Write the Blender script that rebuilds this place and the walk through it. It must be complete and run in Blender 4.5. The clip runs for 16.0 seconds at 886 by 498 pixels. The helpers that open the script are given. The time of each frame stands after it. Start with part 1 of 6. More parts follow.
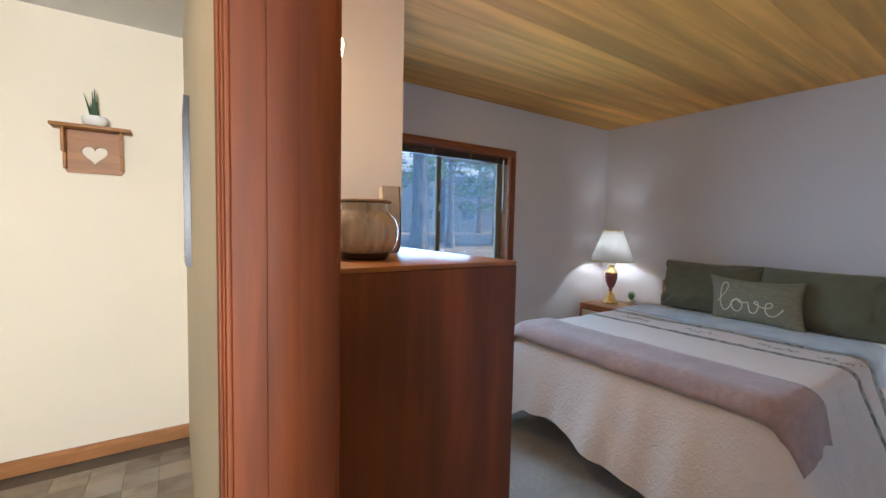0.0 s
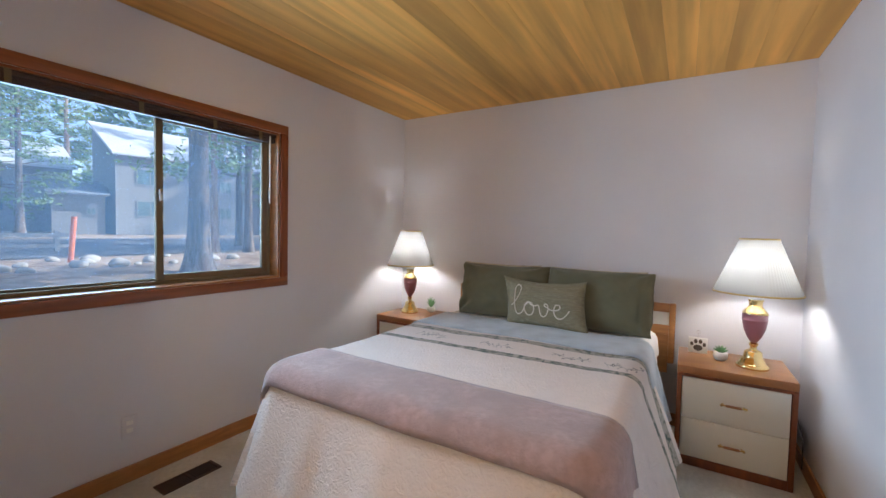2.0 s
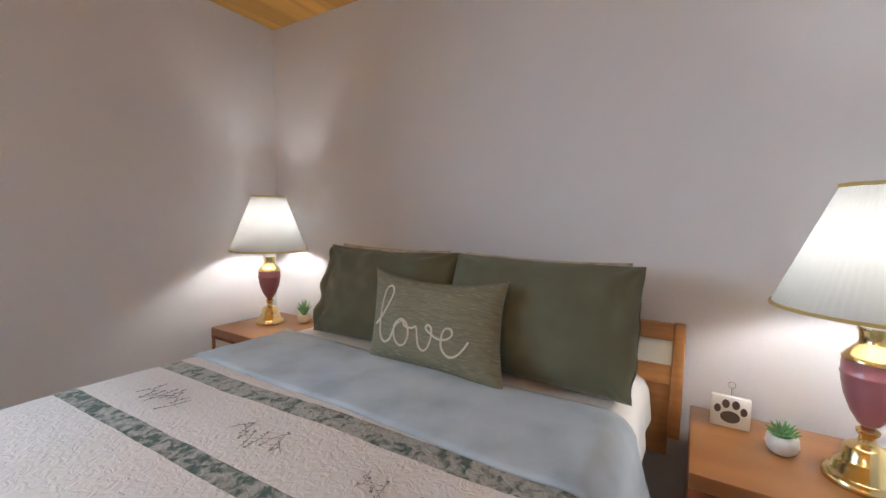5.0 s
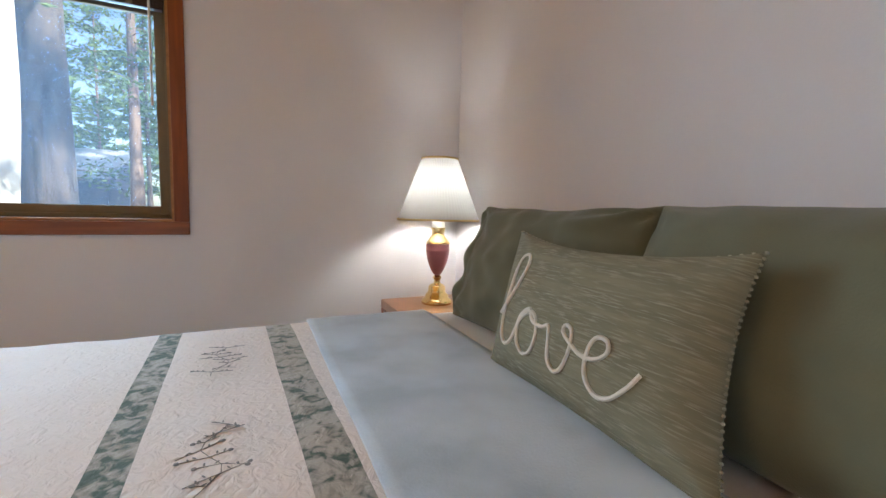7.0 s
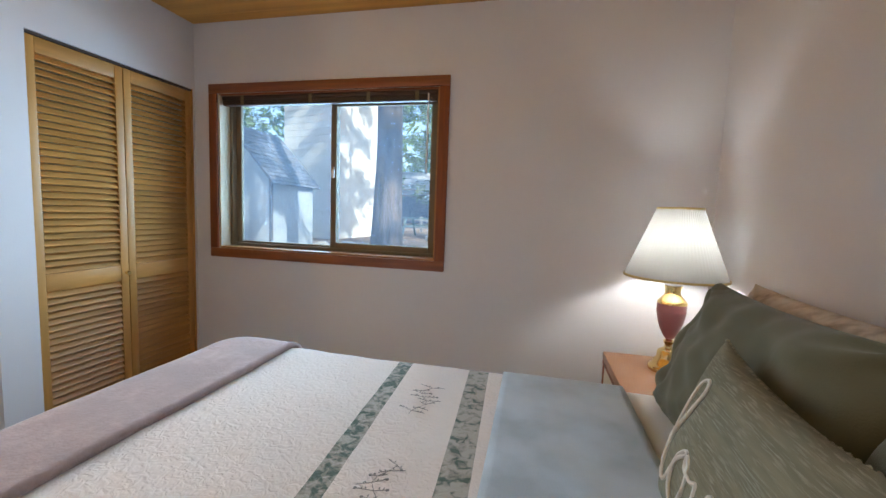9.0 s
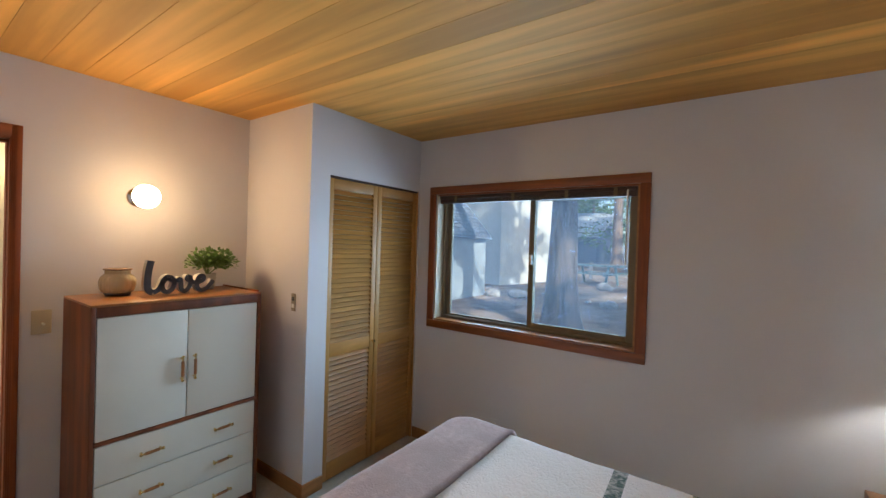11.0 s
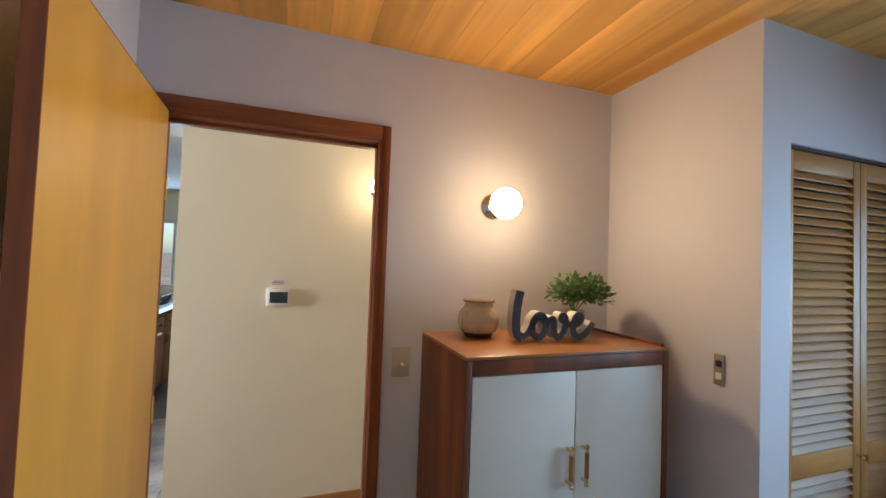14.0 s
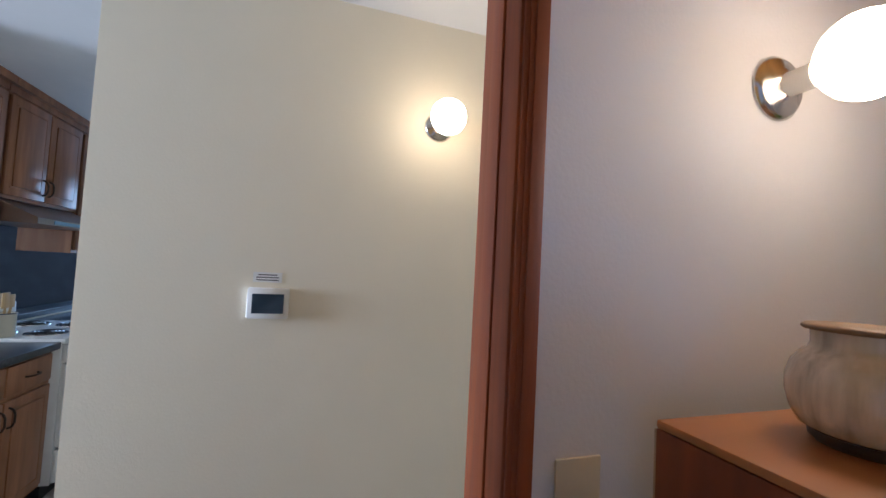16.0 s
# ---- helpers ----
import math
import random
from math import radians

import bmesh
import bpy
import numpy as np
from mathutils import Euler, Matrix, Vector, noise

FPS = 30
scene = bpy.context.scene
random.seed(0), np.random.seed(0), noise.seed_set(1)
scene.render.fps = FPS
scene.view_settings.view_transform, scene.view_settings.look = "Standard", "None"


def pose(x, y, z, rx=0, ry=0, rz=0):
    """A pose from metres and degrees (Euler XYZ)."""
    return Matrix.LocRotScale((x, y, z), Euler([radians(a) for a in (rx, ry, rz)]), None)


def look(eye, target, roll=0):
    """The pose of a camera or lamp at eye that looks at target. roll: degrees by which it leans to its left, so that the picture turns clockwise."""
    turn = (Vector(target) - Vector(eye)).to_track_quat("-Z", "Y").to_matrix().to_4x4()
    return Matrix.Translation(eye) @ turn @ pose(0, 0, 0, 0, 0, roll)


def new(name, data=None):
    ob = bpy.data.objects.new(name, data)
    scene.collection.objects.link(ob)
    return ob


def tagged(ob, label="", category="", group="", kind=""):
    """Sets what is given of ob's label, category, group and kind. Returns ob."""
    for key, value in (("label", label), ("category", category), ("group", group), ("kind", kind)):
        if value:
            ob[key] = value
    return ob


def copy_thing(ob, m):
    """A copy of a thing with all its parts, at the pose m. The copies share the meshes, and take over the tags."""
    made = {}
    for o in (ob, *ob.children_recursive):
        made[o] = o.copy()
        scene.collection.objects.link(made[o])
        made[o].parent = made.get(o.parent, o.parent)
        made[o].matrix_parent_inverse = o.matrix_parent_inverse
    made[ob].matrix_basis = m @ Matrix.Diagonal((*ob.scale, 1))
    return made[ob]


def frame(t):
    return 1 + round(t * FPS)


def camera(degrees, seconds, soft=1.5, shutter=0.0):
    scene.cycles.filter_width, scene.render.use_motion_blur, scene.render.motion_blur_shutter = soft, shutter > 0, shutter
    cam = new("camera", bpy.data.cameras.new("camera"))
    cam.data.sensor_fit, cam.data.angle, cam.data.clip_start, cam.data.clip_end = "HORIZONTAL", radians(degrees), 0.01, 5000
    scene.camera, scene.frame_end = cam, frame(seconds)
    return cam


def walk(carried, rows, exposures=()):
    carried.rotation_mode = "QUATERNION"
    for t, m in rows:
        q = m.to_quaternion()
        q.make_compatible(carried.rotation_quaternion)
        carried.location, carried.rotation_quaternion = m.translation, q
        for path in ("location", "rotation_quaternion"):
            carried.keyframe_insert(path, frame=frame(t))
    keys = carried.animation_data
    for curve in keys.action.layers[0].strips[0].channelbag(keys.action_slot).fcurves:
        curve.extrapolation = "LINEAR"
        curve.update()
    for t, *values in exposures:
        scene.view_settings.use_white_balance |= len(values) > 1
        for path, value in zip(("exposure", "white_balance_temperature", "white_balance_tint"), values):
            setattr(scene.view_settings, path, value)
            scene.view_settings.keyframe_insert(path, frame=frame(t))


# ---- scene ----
cam = camera(95.2, 16.0)
PATH = [
    (0, (-0.18, 0.243, 1.348), (0.924, 1.907, 1.23), 1.2),
    (0.5, (-0.015, 0.379, 1.332), (1.319, 1.866, 1.232), 1.5),
    (1, (0.157, 0.481, 1.335), (1.676, 1.779, 1.244), 1.4),
    (1.5, (0.334, 0.552, 1.338), (1.977, 1.688, 1.245), 1.3),
    (2, (0.536, 0.578, 1.33), (2.249, 1.607, 1.243), 1.3),
    (2.5, (0.806, 0.56, 1.322), (2.557, 1.524, 1.246), 1.3),
    (3, (1.067, 0.588, 1.319), (2.842, 1.506, 1.233), 1.2),
    (3.5, (1.328, 0.62, 1.306), (3.119, 1.507, 1.217), 1.2),
    (3.7, (1.456, 0.597, 1.301), (3.241, 1.494, 1.203), 1.2),
    (5.8, (2.348, 0.671, 1.123), (3.838, 1.996, 0.967), 1.2),
    (6, (2.419, 0.693, 1.093), (3.817, 2.115, 0.938), 1.2),
    (6.5, (2.574, 0.771, 1.063), (3.714, 2.406, 0.896), 1.3),
    (7, (2.695, 0.817, 1.057), (3.53, 2.626, 0.877), 1.4),
    (7.5, (2.78, 0.816, 1.077), (3.281, 2.743, 0.885), 1.6),
    (8, (2.851, 0.787, 1.11), (2.999, 2.772, 0.916), 1.9),
    (8.5, (2.905, 0.767, 1.175), (2.732, 2.75, 0.983), 2.0),
    (9, (2.922, 0.722, 1.272), (2.482, 2.664, 1.091), 2.1),
    (9.2, (2.921, 0.705, 1.321), (2.39, 2.625, 1.15), 2.1),
    (11.3, (2.776, 0.404, 1.587), (1.497, 1.941, 1.606), 2.0),
    (11.5, (2.762, 0.402, 1.584), (1.398, 1.865, 1.622), 2.1),
    (12, (2.728, 0.383, 1.605), (1.181, 1.65, 1.648), 2.0),
    (12.5, (2.598, 0.393, 1.554), (0.916, 1.473, 1.631), 2.1),
    (13, (2.338, 0.391, 1.546), (0.554, 1.293, 1.614), 2.0),
    (13.5, (1.997, 0.41, 1.553), (0.155, 1.185, 1.615), 2.1),
    (14, (1.626, 0.493, 1.539), (-0.257, 1.163, 1.608), 2.1),
    (14.5, (1.278, 0.514, 1.516), (-0.621, 1.139, 1.58), 2.1),
    (15, (0.993, 0.538, 1.496), (-0.913, 1.139, 1.566), 2.3),
    (15.5, (0.724, 0.58, 1.466), (-1.191, 1.148, 1.566), 2.8),
    (16, (0.5, 0.531, 1.445), (-1.404, 1.134, 1.544), 3.0),
]
EXPOSURES = [(0, 0.42, 6700, 15), (0.6, 0.90, 6700, 18), (1.5, 0.84, 6900, 18), (2.5, 0.80, 7600, 20), (3.5, 0.80, 7600, 18), (6.0, 0.96, 7700, 18), (7.2, 1.02, 7700, 16), (9.0, 0.92, 7600, 14),
             (11.5, 0.40, 7500, 15), (13.0, 0.40, 7750, 14), (14.5, 0.28, 6000, 13), (16, 0.12, 5300, 14)]
walk(cam, [(t, look(eye, target, roll)) for t, eye, target, roll in PATH], EXPOSURES)

# ---- world, sun, lights ----
world = bpy.data.worlds.new("world")
scene.world = world
world.use_nodes = True
wn = world.node_tree.nodes
sky = wn.new("ShaderNodeTexSky")
sky.sky_type, sky.sun_disc = "NISHITA", False
SUN_DIR = Vector((0.72, -0.50, 0.62)).normalized()
sky.sun_elevation = math.asin(SUN_DIR.z)
sky.sun_rotation = math.atan2(SUN_DIR.x, SUN_DIR.y)
wn["Background"].inputs["Strength"].default_value = 0.15
world.node_tree.links.new(sky.outputs[0], wn["Background"].inputs["Color"])
sun = new("sun", bpy.data.lights.new("sun", "SUN"))
sun.data.energy, sun.data.angle, sun.data.color = 5.0, radians(0.5), (1.0, 0.94, 0.84)
sun.matrix_world = look(SUN_DIR * 30, (0, 0, 0))
KELVIN_LAMP = (0.80, 0.92, 1.0)
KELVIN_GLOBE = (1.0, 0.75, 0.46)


def area_light(name, where, target, sx, sy, watts, colour):
    d = bpy.data.lights.new(name, "AREA")
    d.shape, d.size, d.size_y, d.energy, d.color = "RECTANGLE", sx, sy, watts, colour
    ob = new(name, d)
    ob.matrix_world = look(where, target)
    return ob


def point_light(name, where, watts, colour, size):
    d = bpy.data.lights.new(name, "POINT")
    d.energy, d.color, d.shadow_soft_size = watts, colour, size
    ob = new(name, d)
    ob.location = where
    return ob


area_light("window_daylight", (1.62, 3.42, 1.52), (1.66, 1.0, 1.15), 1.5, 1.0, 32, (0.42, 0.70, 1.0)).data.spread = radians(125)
# added fill lamp that brightens the hall from the unseen south end
area_light("hall_fill", (-0.55, -4.42, 1.55), (-1.0, 1.2, 1.4), 0.9, 1.3, 56, (0.88, 0.94, 1.0)).data.spread = radians(75)
area_light("kitchen_daylight", (-4.93, -1.2, 1.55), (0, -1.2, 1.2), 1.0, 0.9, 20, (0.48, 0.72, 1.0))


# ---- materials ----
def mat(name, colour, rough=0.6, metal=0.0, var=0.12, scale=6.0, bump=0.15, bump_scale=60.0, stretch=(1, 1, 1), vary_piece=0.0, coat=0.0,
        second=None, second_scale=2.0, transmission=0.0, sheen=0.0, contrast=(0.35, 0.65)):
    """A procedural surface: colour with two scales of noise, a fine bump and, for pieces, some change from piece to piece."""
    m = bpy.data.materials.new(name)
    m.use_nodes = True
    nt = m.node_tree
    n, l = nt.nodes, nt.links
    b = n["Principled BSDF"]
    b.inputs["Roughness"].default_value, b.inputs["Metallic"].default_value = rough, metal
    b.inputs["Coat Weight"].default_value = coat
    b.inputs["Transmission Weight"].default_value = transmission
    b.inputs["Sheen Weight"].default_value = sheen
    tc = n.new("ShaderNodeTexCoord")
    mp = n.new("ShaderNodeMapping")
    mp.inputs["Scale"].default_value = stretch
    l.new(tc.outputs["Object"], mp.inputs[0])
    n1, n2 = n.new("ShaderNodeTexNoise"), n.new("ShaderNodeTexNoise")
    n1.inputs["Scale"].default_value, n1.inputs["Detail"].default_value = scale, 6
    n2.inputs["Scale"].default_value, n2.inputs["Detail"].default_value = second_scale, 3
    if vary_piece:
        info = n.new("ShaderNodeObjectInfo")
        geo = n.new("ShaderNodeNewGeometry")
        add = n.new("ShaderNodeMath")
        l.new(info.outputs["Random"], add.inputs[0])
        l.new(geo.outputs["Random Per Island"], add.inputs[1])
        comb = n.new("ShaderNodeCombineXYZ")
        mul = n.new("ShaderNodeMath")
        mul.operation = "MULTIPLY"
        mul.inputs[1].default_value = 37.0
        l.new(add.outputs[0], mul.inputs[0])
        for k in range(3):
            l.new(mul.outputs[0], comb.inputs[k])
        l.new(comb.outputs[0], mp.inputs["Location"])
    l.new(mp.outputs[0], n1.inputs["Vector"])
    l.new(mp.outputs[0], n2.inputs["Vector"])
    ramp = n.new("ShaderNodeValToRGB")
    c0 = [max(0.0, v * (1 - var)) for v in colour]
    c1 = [min(1.0, v * (1 + var)) for v in colour]
    ramp.color_ramp.elements[0].position, ramp.color_ramp.elements[1].position = contrast
    ramp.color_ramp.elements[0].color, ramp.color_ramp.elements[1].color = (*c0, 1), (*c1, 1)
    l.new(n1.outputs[0], ramp.inputs[0])
    mix = n.new("ShaderNodeMix")
    mix.data_type = "RGBA"
    l.new(ramp.outputs[0], mix.inputs[6])
    mix.inputs[7].default_value = (*(second or [v * (1 - var * 0.8) for v in colour]), 1)
    ramp2 = n.new("ShaderNodeValToRGB")
    ramp2.color_ramp.elements[0].position, ramp2.color_ramp.elements[1].position = 0.42, 0.68
    l.new(n2.outputs[0], ramp2.inputs[0])
    l.new(ramp2.outputs[0], mix.inputs[0])
    out = mix.outputs[2]
    if vary_piece:
        hsv = n.new("ShaderNodeHueSaturation")
        mr = n.new("ShaderNodeMapRange")
        fr = n.new("ShaderNodeMath")
        fr.operation = "FRACT"
        l.new(add.outputs[0], fr.inputs[0])
        mr.inputs["To Min"].default_value, mr.inputs["To Max"].default_value = 1 - vary_piece, 1 + vary_piece
        l.new(fr.outputs[0], mr.inputs[0])
        l.new(mr.outputs[0], hsv.inputs["Value"])
        l.new(out, hsv.inputs["Color"])
        out = hsv.outputs[0]
    l.new(out, b.inputs["Base Color"])
    if bump:
        n3 = n.new("ShaderNodeTexNoise")
        n3.inputs["Scale"].default_value, n3.inputs["Detail"].default_value = bump_scale, 4
        l.new(mp.outputs[0], n3.inputs["Vector"])
        bp = n.new("ShaderNodeBump")
        bp.inputs["Strength"].default_value, bp.inputs["Distance"].default_value = bump, 0.004
        l.new(n3.outputs[0], bp.inputs["Height"])
        l.new(bp.outputs[0], b.inputs["Normal"])
    return m


def glow(name, colour, strength):
    m = bpy.data.materials.new(name)
    m.use_nodes = True
    b = m.node_tree.nodes["Principled BSDF"]
    b.inputs["Base Color"].default_value = (*colour, 1)
    b.inputs["Emission Color"].default_value = (*colour, 1)
    b.inputs["Emission Strength"].default_value = strength
    return m


def glass(name, tint=(1, 1, 1), rough=0.0, glare=0.0):
    """A thin clear pane: mostly see-through, with a faint mirror and, if asked, a painted bluish glare."""
    m = bpy.data.materials.new(name)
    m.use_nodes = True
    nt = m.node_tree
    n, l = nt.nodes, nt.links
    n.remove(n["Principled BSDF"])
    tr, gl, mx, fr = n.new("ShaderNodeBsdfTransparent"), n.new("ShaderNodeBsdfGlossy"), n.new("ShaderNodeMixShader"), n.new("ShaderNodeFresnel")
    tr.inputs[0].default_value = (*tint, 1)
    gl.inputs["Roughness"].default_value = rough
    fr.inputs["IOR"].default_value = 1.45
    l.new(fr.outputs[0], mx.inputs[0])
    l.new(tr.outputs[0], mx.inputs[1])
    l.new(gl.outputs[0], mx.inputs[2])
    # pale blue translucent share stands in for glare haze over the view
    if glare:
        tl, md = n.new("ShaderNodeBsdfTranslucent"), n.new("ShaderNodeMixShader")
        tl.inputs[0].default_value = (0.42, 0.70, 1.0, 1)
        nz, mr = n.new("ShaderNodeTexNoise"), n.new("ShaderNodeMapRange")
        nz.inputs["Scale"].default_value = 3.0
        mr.inputs["To Min"].default_value, mr.inputs["To Max"].default_value = glare * 0.6, glare * 1.4
        l.new(nz.outputs[0], mr.inputs[0])
        l.new(mr.outputs[0], md.inputs[0])
        l.new(mx.outputs[0], md.inputs[1])
        l.new(tl.outputs[0], md.inputs[2])
        mx = md
    l.new(mx.outputs[0], n["Material Output"].inputs[0])
    return m


def shade_cloth(name, colour):
    """Pleated lampshade cloth that lets lamp light through."""
    m = bpy.data.materials.new(name)
    m.use_nodes = True
    nt = m.node_tree
    n, l = nt.nodes, nt.links
    n.remove(n["Principled BSDF"])
    tl, df, mx = n.new("ShaderNodeBsdfTranslucent"), n.new("ShaderNodeBsdfDiffuse"), n.new("ShaderNodeMixShader")
    tl.inputs[0].default_value = (*[c * 0.11 for c in colour], 1)
    df.inputs[0].default_value = (*colour, 1)
    mx.inputs[0].default_value = 0.42
    l.new(df.outputs[0], mx.inputs[2])
    l.new(tl.outputs[0], mx.inputs[1])
    l.new(mx.outputs[0], n["Material Output"].inputs[0])
    return m


WALL = mat("lavender_white_wall_paint", (0.66, 0.645, 0.67), 0.75, var=0.015, scale=3, bump=0.12, bump_scale=140)
CREAM = mat("cream_wall_paint", (0.80, 0.73, 0.58), 0.75, var=0.015, scale=3, bump=0.12, bump_scale=140)
FLATWHITE = mat("white_ceiling_paint", (0.72, 0.72, 0.72), 0.85, var=0.02, bump=0.15, bump_scale=120)
PINE = mat("golden_pine_boards", (0.75, 0.385, 0.095), 0.68, var=0.22, scale=2.6, stretch=(0.28, 4, 4), bump=0.05, bump_scale=14, vary_piece=0.17,
           second=(0.56, 0.27, 0.06), second_scale=1.1)
REDWOOD = mat("red_brown_stained_trim", (0.25, 0.06, 0.013), 0.60, var=0.22, scale=3, stretch=(14, 14, 1.1), bump=0.06, bump_scale=10, second=(0.20, 0.05, 0.018))
TRIMH = mat("red_brown_stained_trim_level", (0.27, 0.08, 0.026), 0.38, var=0.22, scale=3, stretch=(1.1, 14, 14), bump=0.06, bump_scale=10, second=(0.20, 0.055, 0.02))
TRIMY = mat("red_brown_stained_trim_cross", (0.27, 0.08, 0.026), 0.38, var=0.22, scale=3, stretch=(14, 1.1, 14), bump=0.06, bump_scale=10, second=(0.20, 0.055, 0.02))
TRIMB = mat("orange_brown_baseboard", (0.40, 0.17, 0.055), 0.4, var=0.2, scale=3, stretch=(2, 2, 12), bump=0.06, bump_scale=10)
DOORWOOD = mat("honey_birch_door_veneer", (0.75, 0.38, 0.045), 0.36, var=0.06, scale=2.5, stretch=(3, 3, 0.5), bump=0.03, bump_scale=12, second=(0.67, 0.33, 0.04), coat=0.15)
LOUVRE = mat("pine_louvre_wood", (0.50, 0.24, 0.066), 0.45, var=0.16, scale=3, stretch=(8, 1.2, 8), bump=0.05, bump_scale=12, vary_piece=0.10)
LOUVREV = mat("pine_louvre_stile", (0.50, 0.24, 0.066), 0.45, var=0.16, scale=3, stretch=(8, 8, 0.8), bump=0.05, bump_scale=12)
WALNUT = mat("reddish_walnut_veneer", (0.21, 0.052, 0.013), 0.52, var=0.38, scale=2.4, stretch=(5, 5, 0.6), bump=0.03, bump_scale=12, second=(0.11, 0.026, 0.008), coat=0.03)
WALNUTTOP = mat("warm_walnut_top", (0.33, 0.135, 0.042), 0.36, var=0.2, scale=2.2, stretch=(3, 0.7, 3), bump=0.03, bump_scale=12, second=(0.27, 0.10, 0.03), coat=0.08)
DRAWERFRONT = mat("off_white_laminate", (0.70, 0.68, 0.60), 0.4, var=0.02, bump=0.04)
BRASS = mat("polished_brass", (0.82, 0.61, 0.29), 0.2, metal=1.0, var=0.06, bump=0.02)
CHROME = mat("brushed_nickel", (0.62, 0.60, 0.57), 0.2, metal=1.0, var=0.05, bump=0.02)
BURGUNDY = mat("dusty_rose_ceramic", (0.34, 0.115, 0.13), 0.3, var=0.08, bump=0.02, coat=0.3)
SHADE = shade_cloth("ivory_shade_cloth", (0.80, 0.80, 0.765))
SHADETRIM = mat("gold_shade_trim", (0.50, 0.34, 0.12), 0.5, bump=0.1)
CARPET = mat("pale_grey_carpet", (0.52, 0.51, 0.47), 0.95, var=0.10, scale=45, bump=1.0, bump_scale=420, second=(0.44, 0.43, 0.395), second_scale=5, sheen=0.3)
VINYL = mat("stone_pattern_vinyl_tile", (0.30, 0.245, 0.19), 0.4, var=0.3, scale=5, bump=0.1, bump_scale=40, vary_piece=0.28, second=(0.36, 0.33, 0.29), second_scale=6)
GROUT = mat("dark_tile_joint", (0.16, 0.135, 0.11), 0.8)
PILLOWGREEN = mat("olive_green_cotton", (0.120, 0.116, 0.070), 0.9, var=0.06, scale=12, bump=0.25, bump_scale=300, sheen=0.15)
SHEETBLUE = mat("pale_blue_microfibre", (0.39, 0.455, 0.51), 0.85, var=0.16, scale=7, bump=0.2, bump_scale=200, sheen=0.3, second=(0.50, 0.56, 0.61), second_scale=4)
SHEETWHITE = mat("white_bed_sheet", (0.76, 0.73, 0.70), 0.9, var=0.02, bump=0.15, bump_scale=150)
THROW = mat("mauve_grey_fleece", (0.37, 0.255, 0.245), 0.95, var=0.10, scale=40, bump=0.6, bump_scale=120, sheen=0.25, second=(0.31, 0.215, 0.205), second_scale=6)
PLASTIC = mat("white_plastic", (0.78, 0.77, 0.74), 0.4, var=0.01, bump=0.0)
IVORYPLATE = mat("ivory_switch_plate", (0.52, 0.45, 0.33), 0.4, var=0.02, bump=0.0)
BLACK = mat("black_enamel", (0.02, 0.02, 0.022), 0.3, var=0.1, bump=0.02)
DARKBROWN = mat("dark_brown_blind", (0.055, 0.028, 0.022), 0.5, var=0.2, bump=0.05)
TANFRAME = mat("bronze_tan_window_frame", (0.20, 0.15, 0.09), 0.85, var=0.06, bump=0.04)
# bluish glare of the bright outdoors is put into the glass
PANE = glass("glare_hazed_window_pane", (0.84, 0.94, 1.0), glare=0.016)
CREAMLINER = mat("cream_window_liner", (0.62, 0.50, 0.34), 0.5, var=0.05, bump=0.05)


# ---- building helpers ----
def box(bm, x0, x1, y0, y1, z0, z1, bevel=0.0, seg=2):
    geom = bmesh.ops.create_cube(bm, size=1.0, matrix=Matrix.LocRotScale(((x0 + x1) / 2, (y0 + y1) / 2, (z0 + z1) / 2), None, (x1 - x0, y1 - y0, z1 - z0)))
    if bevel:
        edges = {e for v in geom["verts"] for e in v.link_edges}
        bmesh.ops.bevel(bm, geom=list(edges), offset=bevel, segments=seg, affect="EDGES", profile=0.5)
    return bm


def boxes(*dims, bevel=0.0):
    bm = bmesh.new()
    for d in dims:
        box(bm, *d, bevel=bevel)
    return bm


def lathe(profile, segs=28, cx=0.0, cy=0.0, caps=True):
    """A turned shape from (radius, height) pairs."""
    bm = bmesh.new()
    rings = []
    for r, z in profile:
        rings.append([bm.verts.new((cx + r * math.cos(a * 2 * math.pi / segs), cy + r * math.sin(a * 2 * math.pi / segs), z)) for a in range(segs)])
    for a, b in zip(rings, rings[1:]):
        for k in range(segs):
            bm.faces.new((a[k], a[(k + 1) % segs], b[(k + 1) % segs], b[k]))
    if caps and profile[0][0] > 1e-4:
        bm.faces.new(list(reversed(rings[0])))
    if caps and profile[-1][0] > 1e-4:
        bm.faces.new(rings[-1])
    bmesh.ops.remove_doubles(bm, verts=bm.verts, dist=1e-5)
    return bm


def rod(bm, a, b, r, segs=8, r2=None):
    a, b = Vector(a), Vector(b)
    q = (b - a).to_track_quat("Z", "Y").to_matrix().to_4x4()
    bmesh.ops.create_cone(bm, cap_ends=True, segments=segs, radius1=r, radius2=r if r2 is None else r2, depth=(b - a).length,
                          matrix=Matrix.Translation((a + b) / 2) @ q)
    return bm


def mesh_of(name, bm, material, smooth=None):
    me = bpy.data.meshes.new(name)
    bmesh.ops.recalc_face_normals(bm, faces=bm.faces)
    bm.to_mesh(me)
    bm.free()
    me.materials.append(material)
    if smooth:
        me.shade_smooth()
        if smooth < 179:
            me.set_sharp_from_angle(angle=radians(smooth))
    return me


def part(name, bm, material, parent=None, label="", smooth=35):
    """Links a bmesh as one mesh object under a thing or a part; the bmesh is in the parent's own space."""
    ob = new(name, mesh_of(name, bm, material, smooth))
    if parent is not None:
        ob.parent = parent
    if label:
        ob["label"] = label
    return ob


def piece(name, me, parent, m):
    """One of many alike pieces that share a mesh."""
    ob = new(name, me)
    ob.parent = parent
    ob.matrix_local = m
    return ob


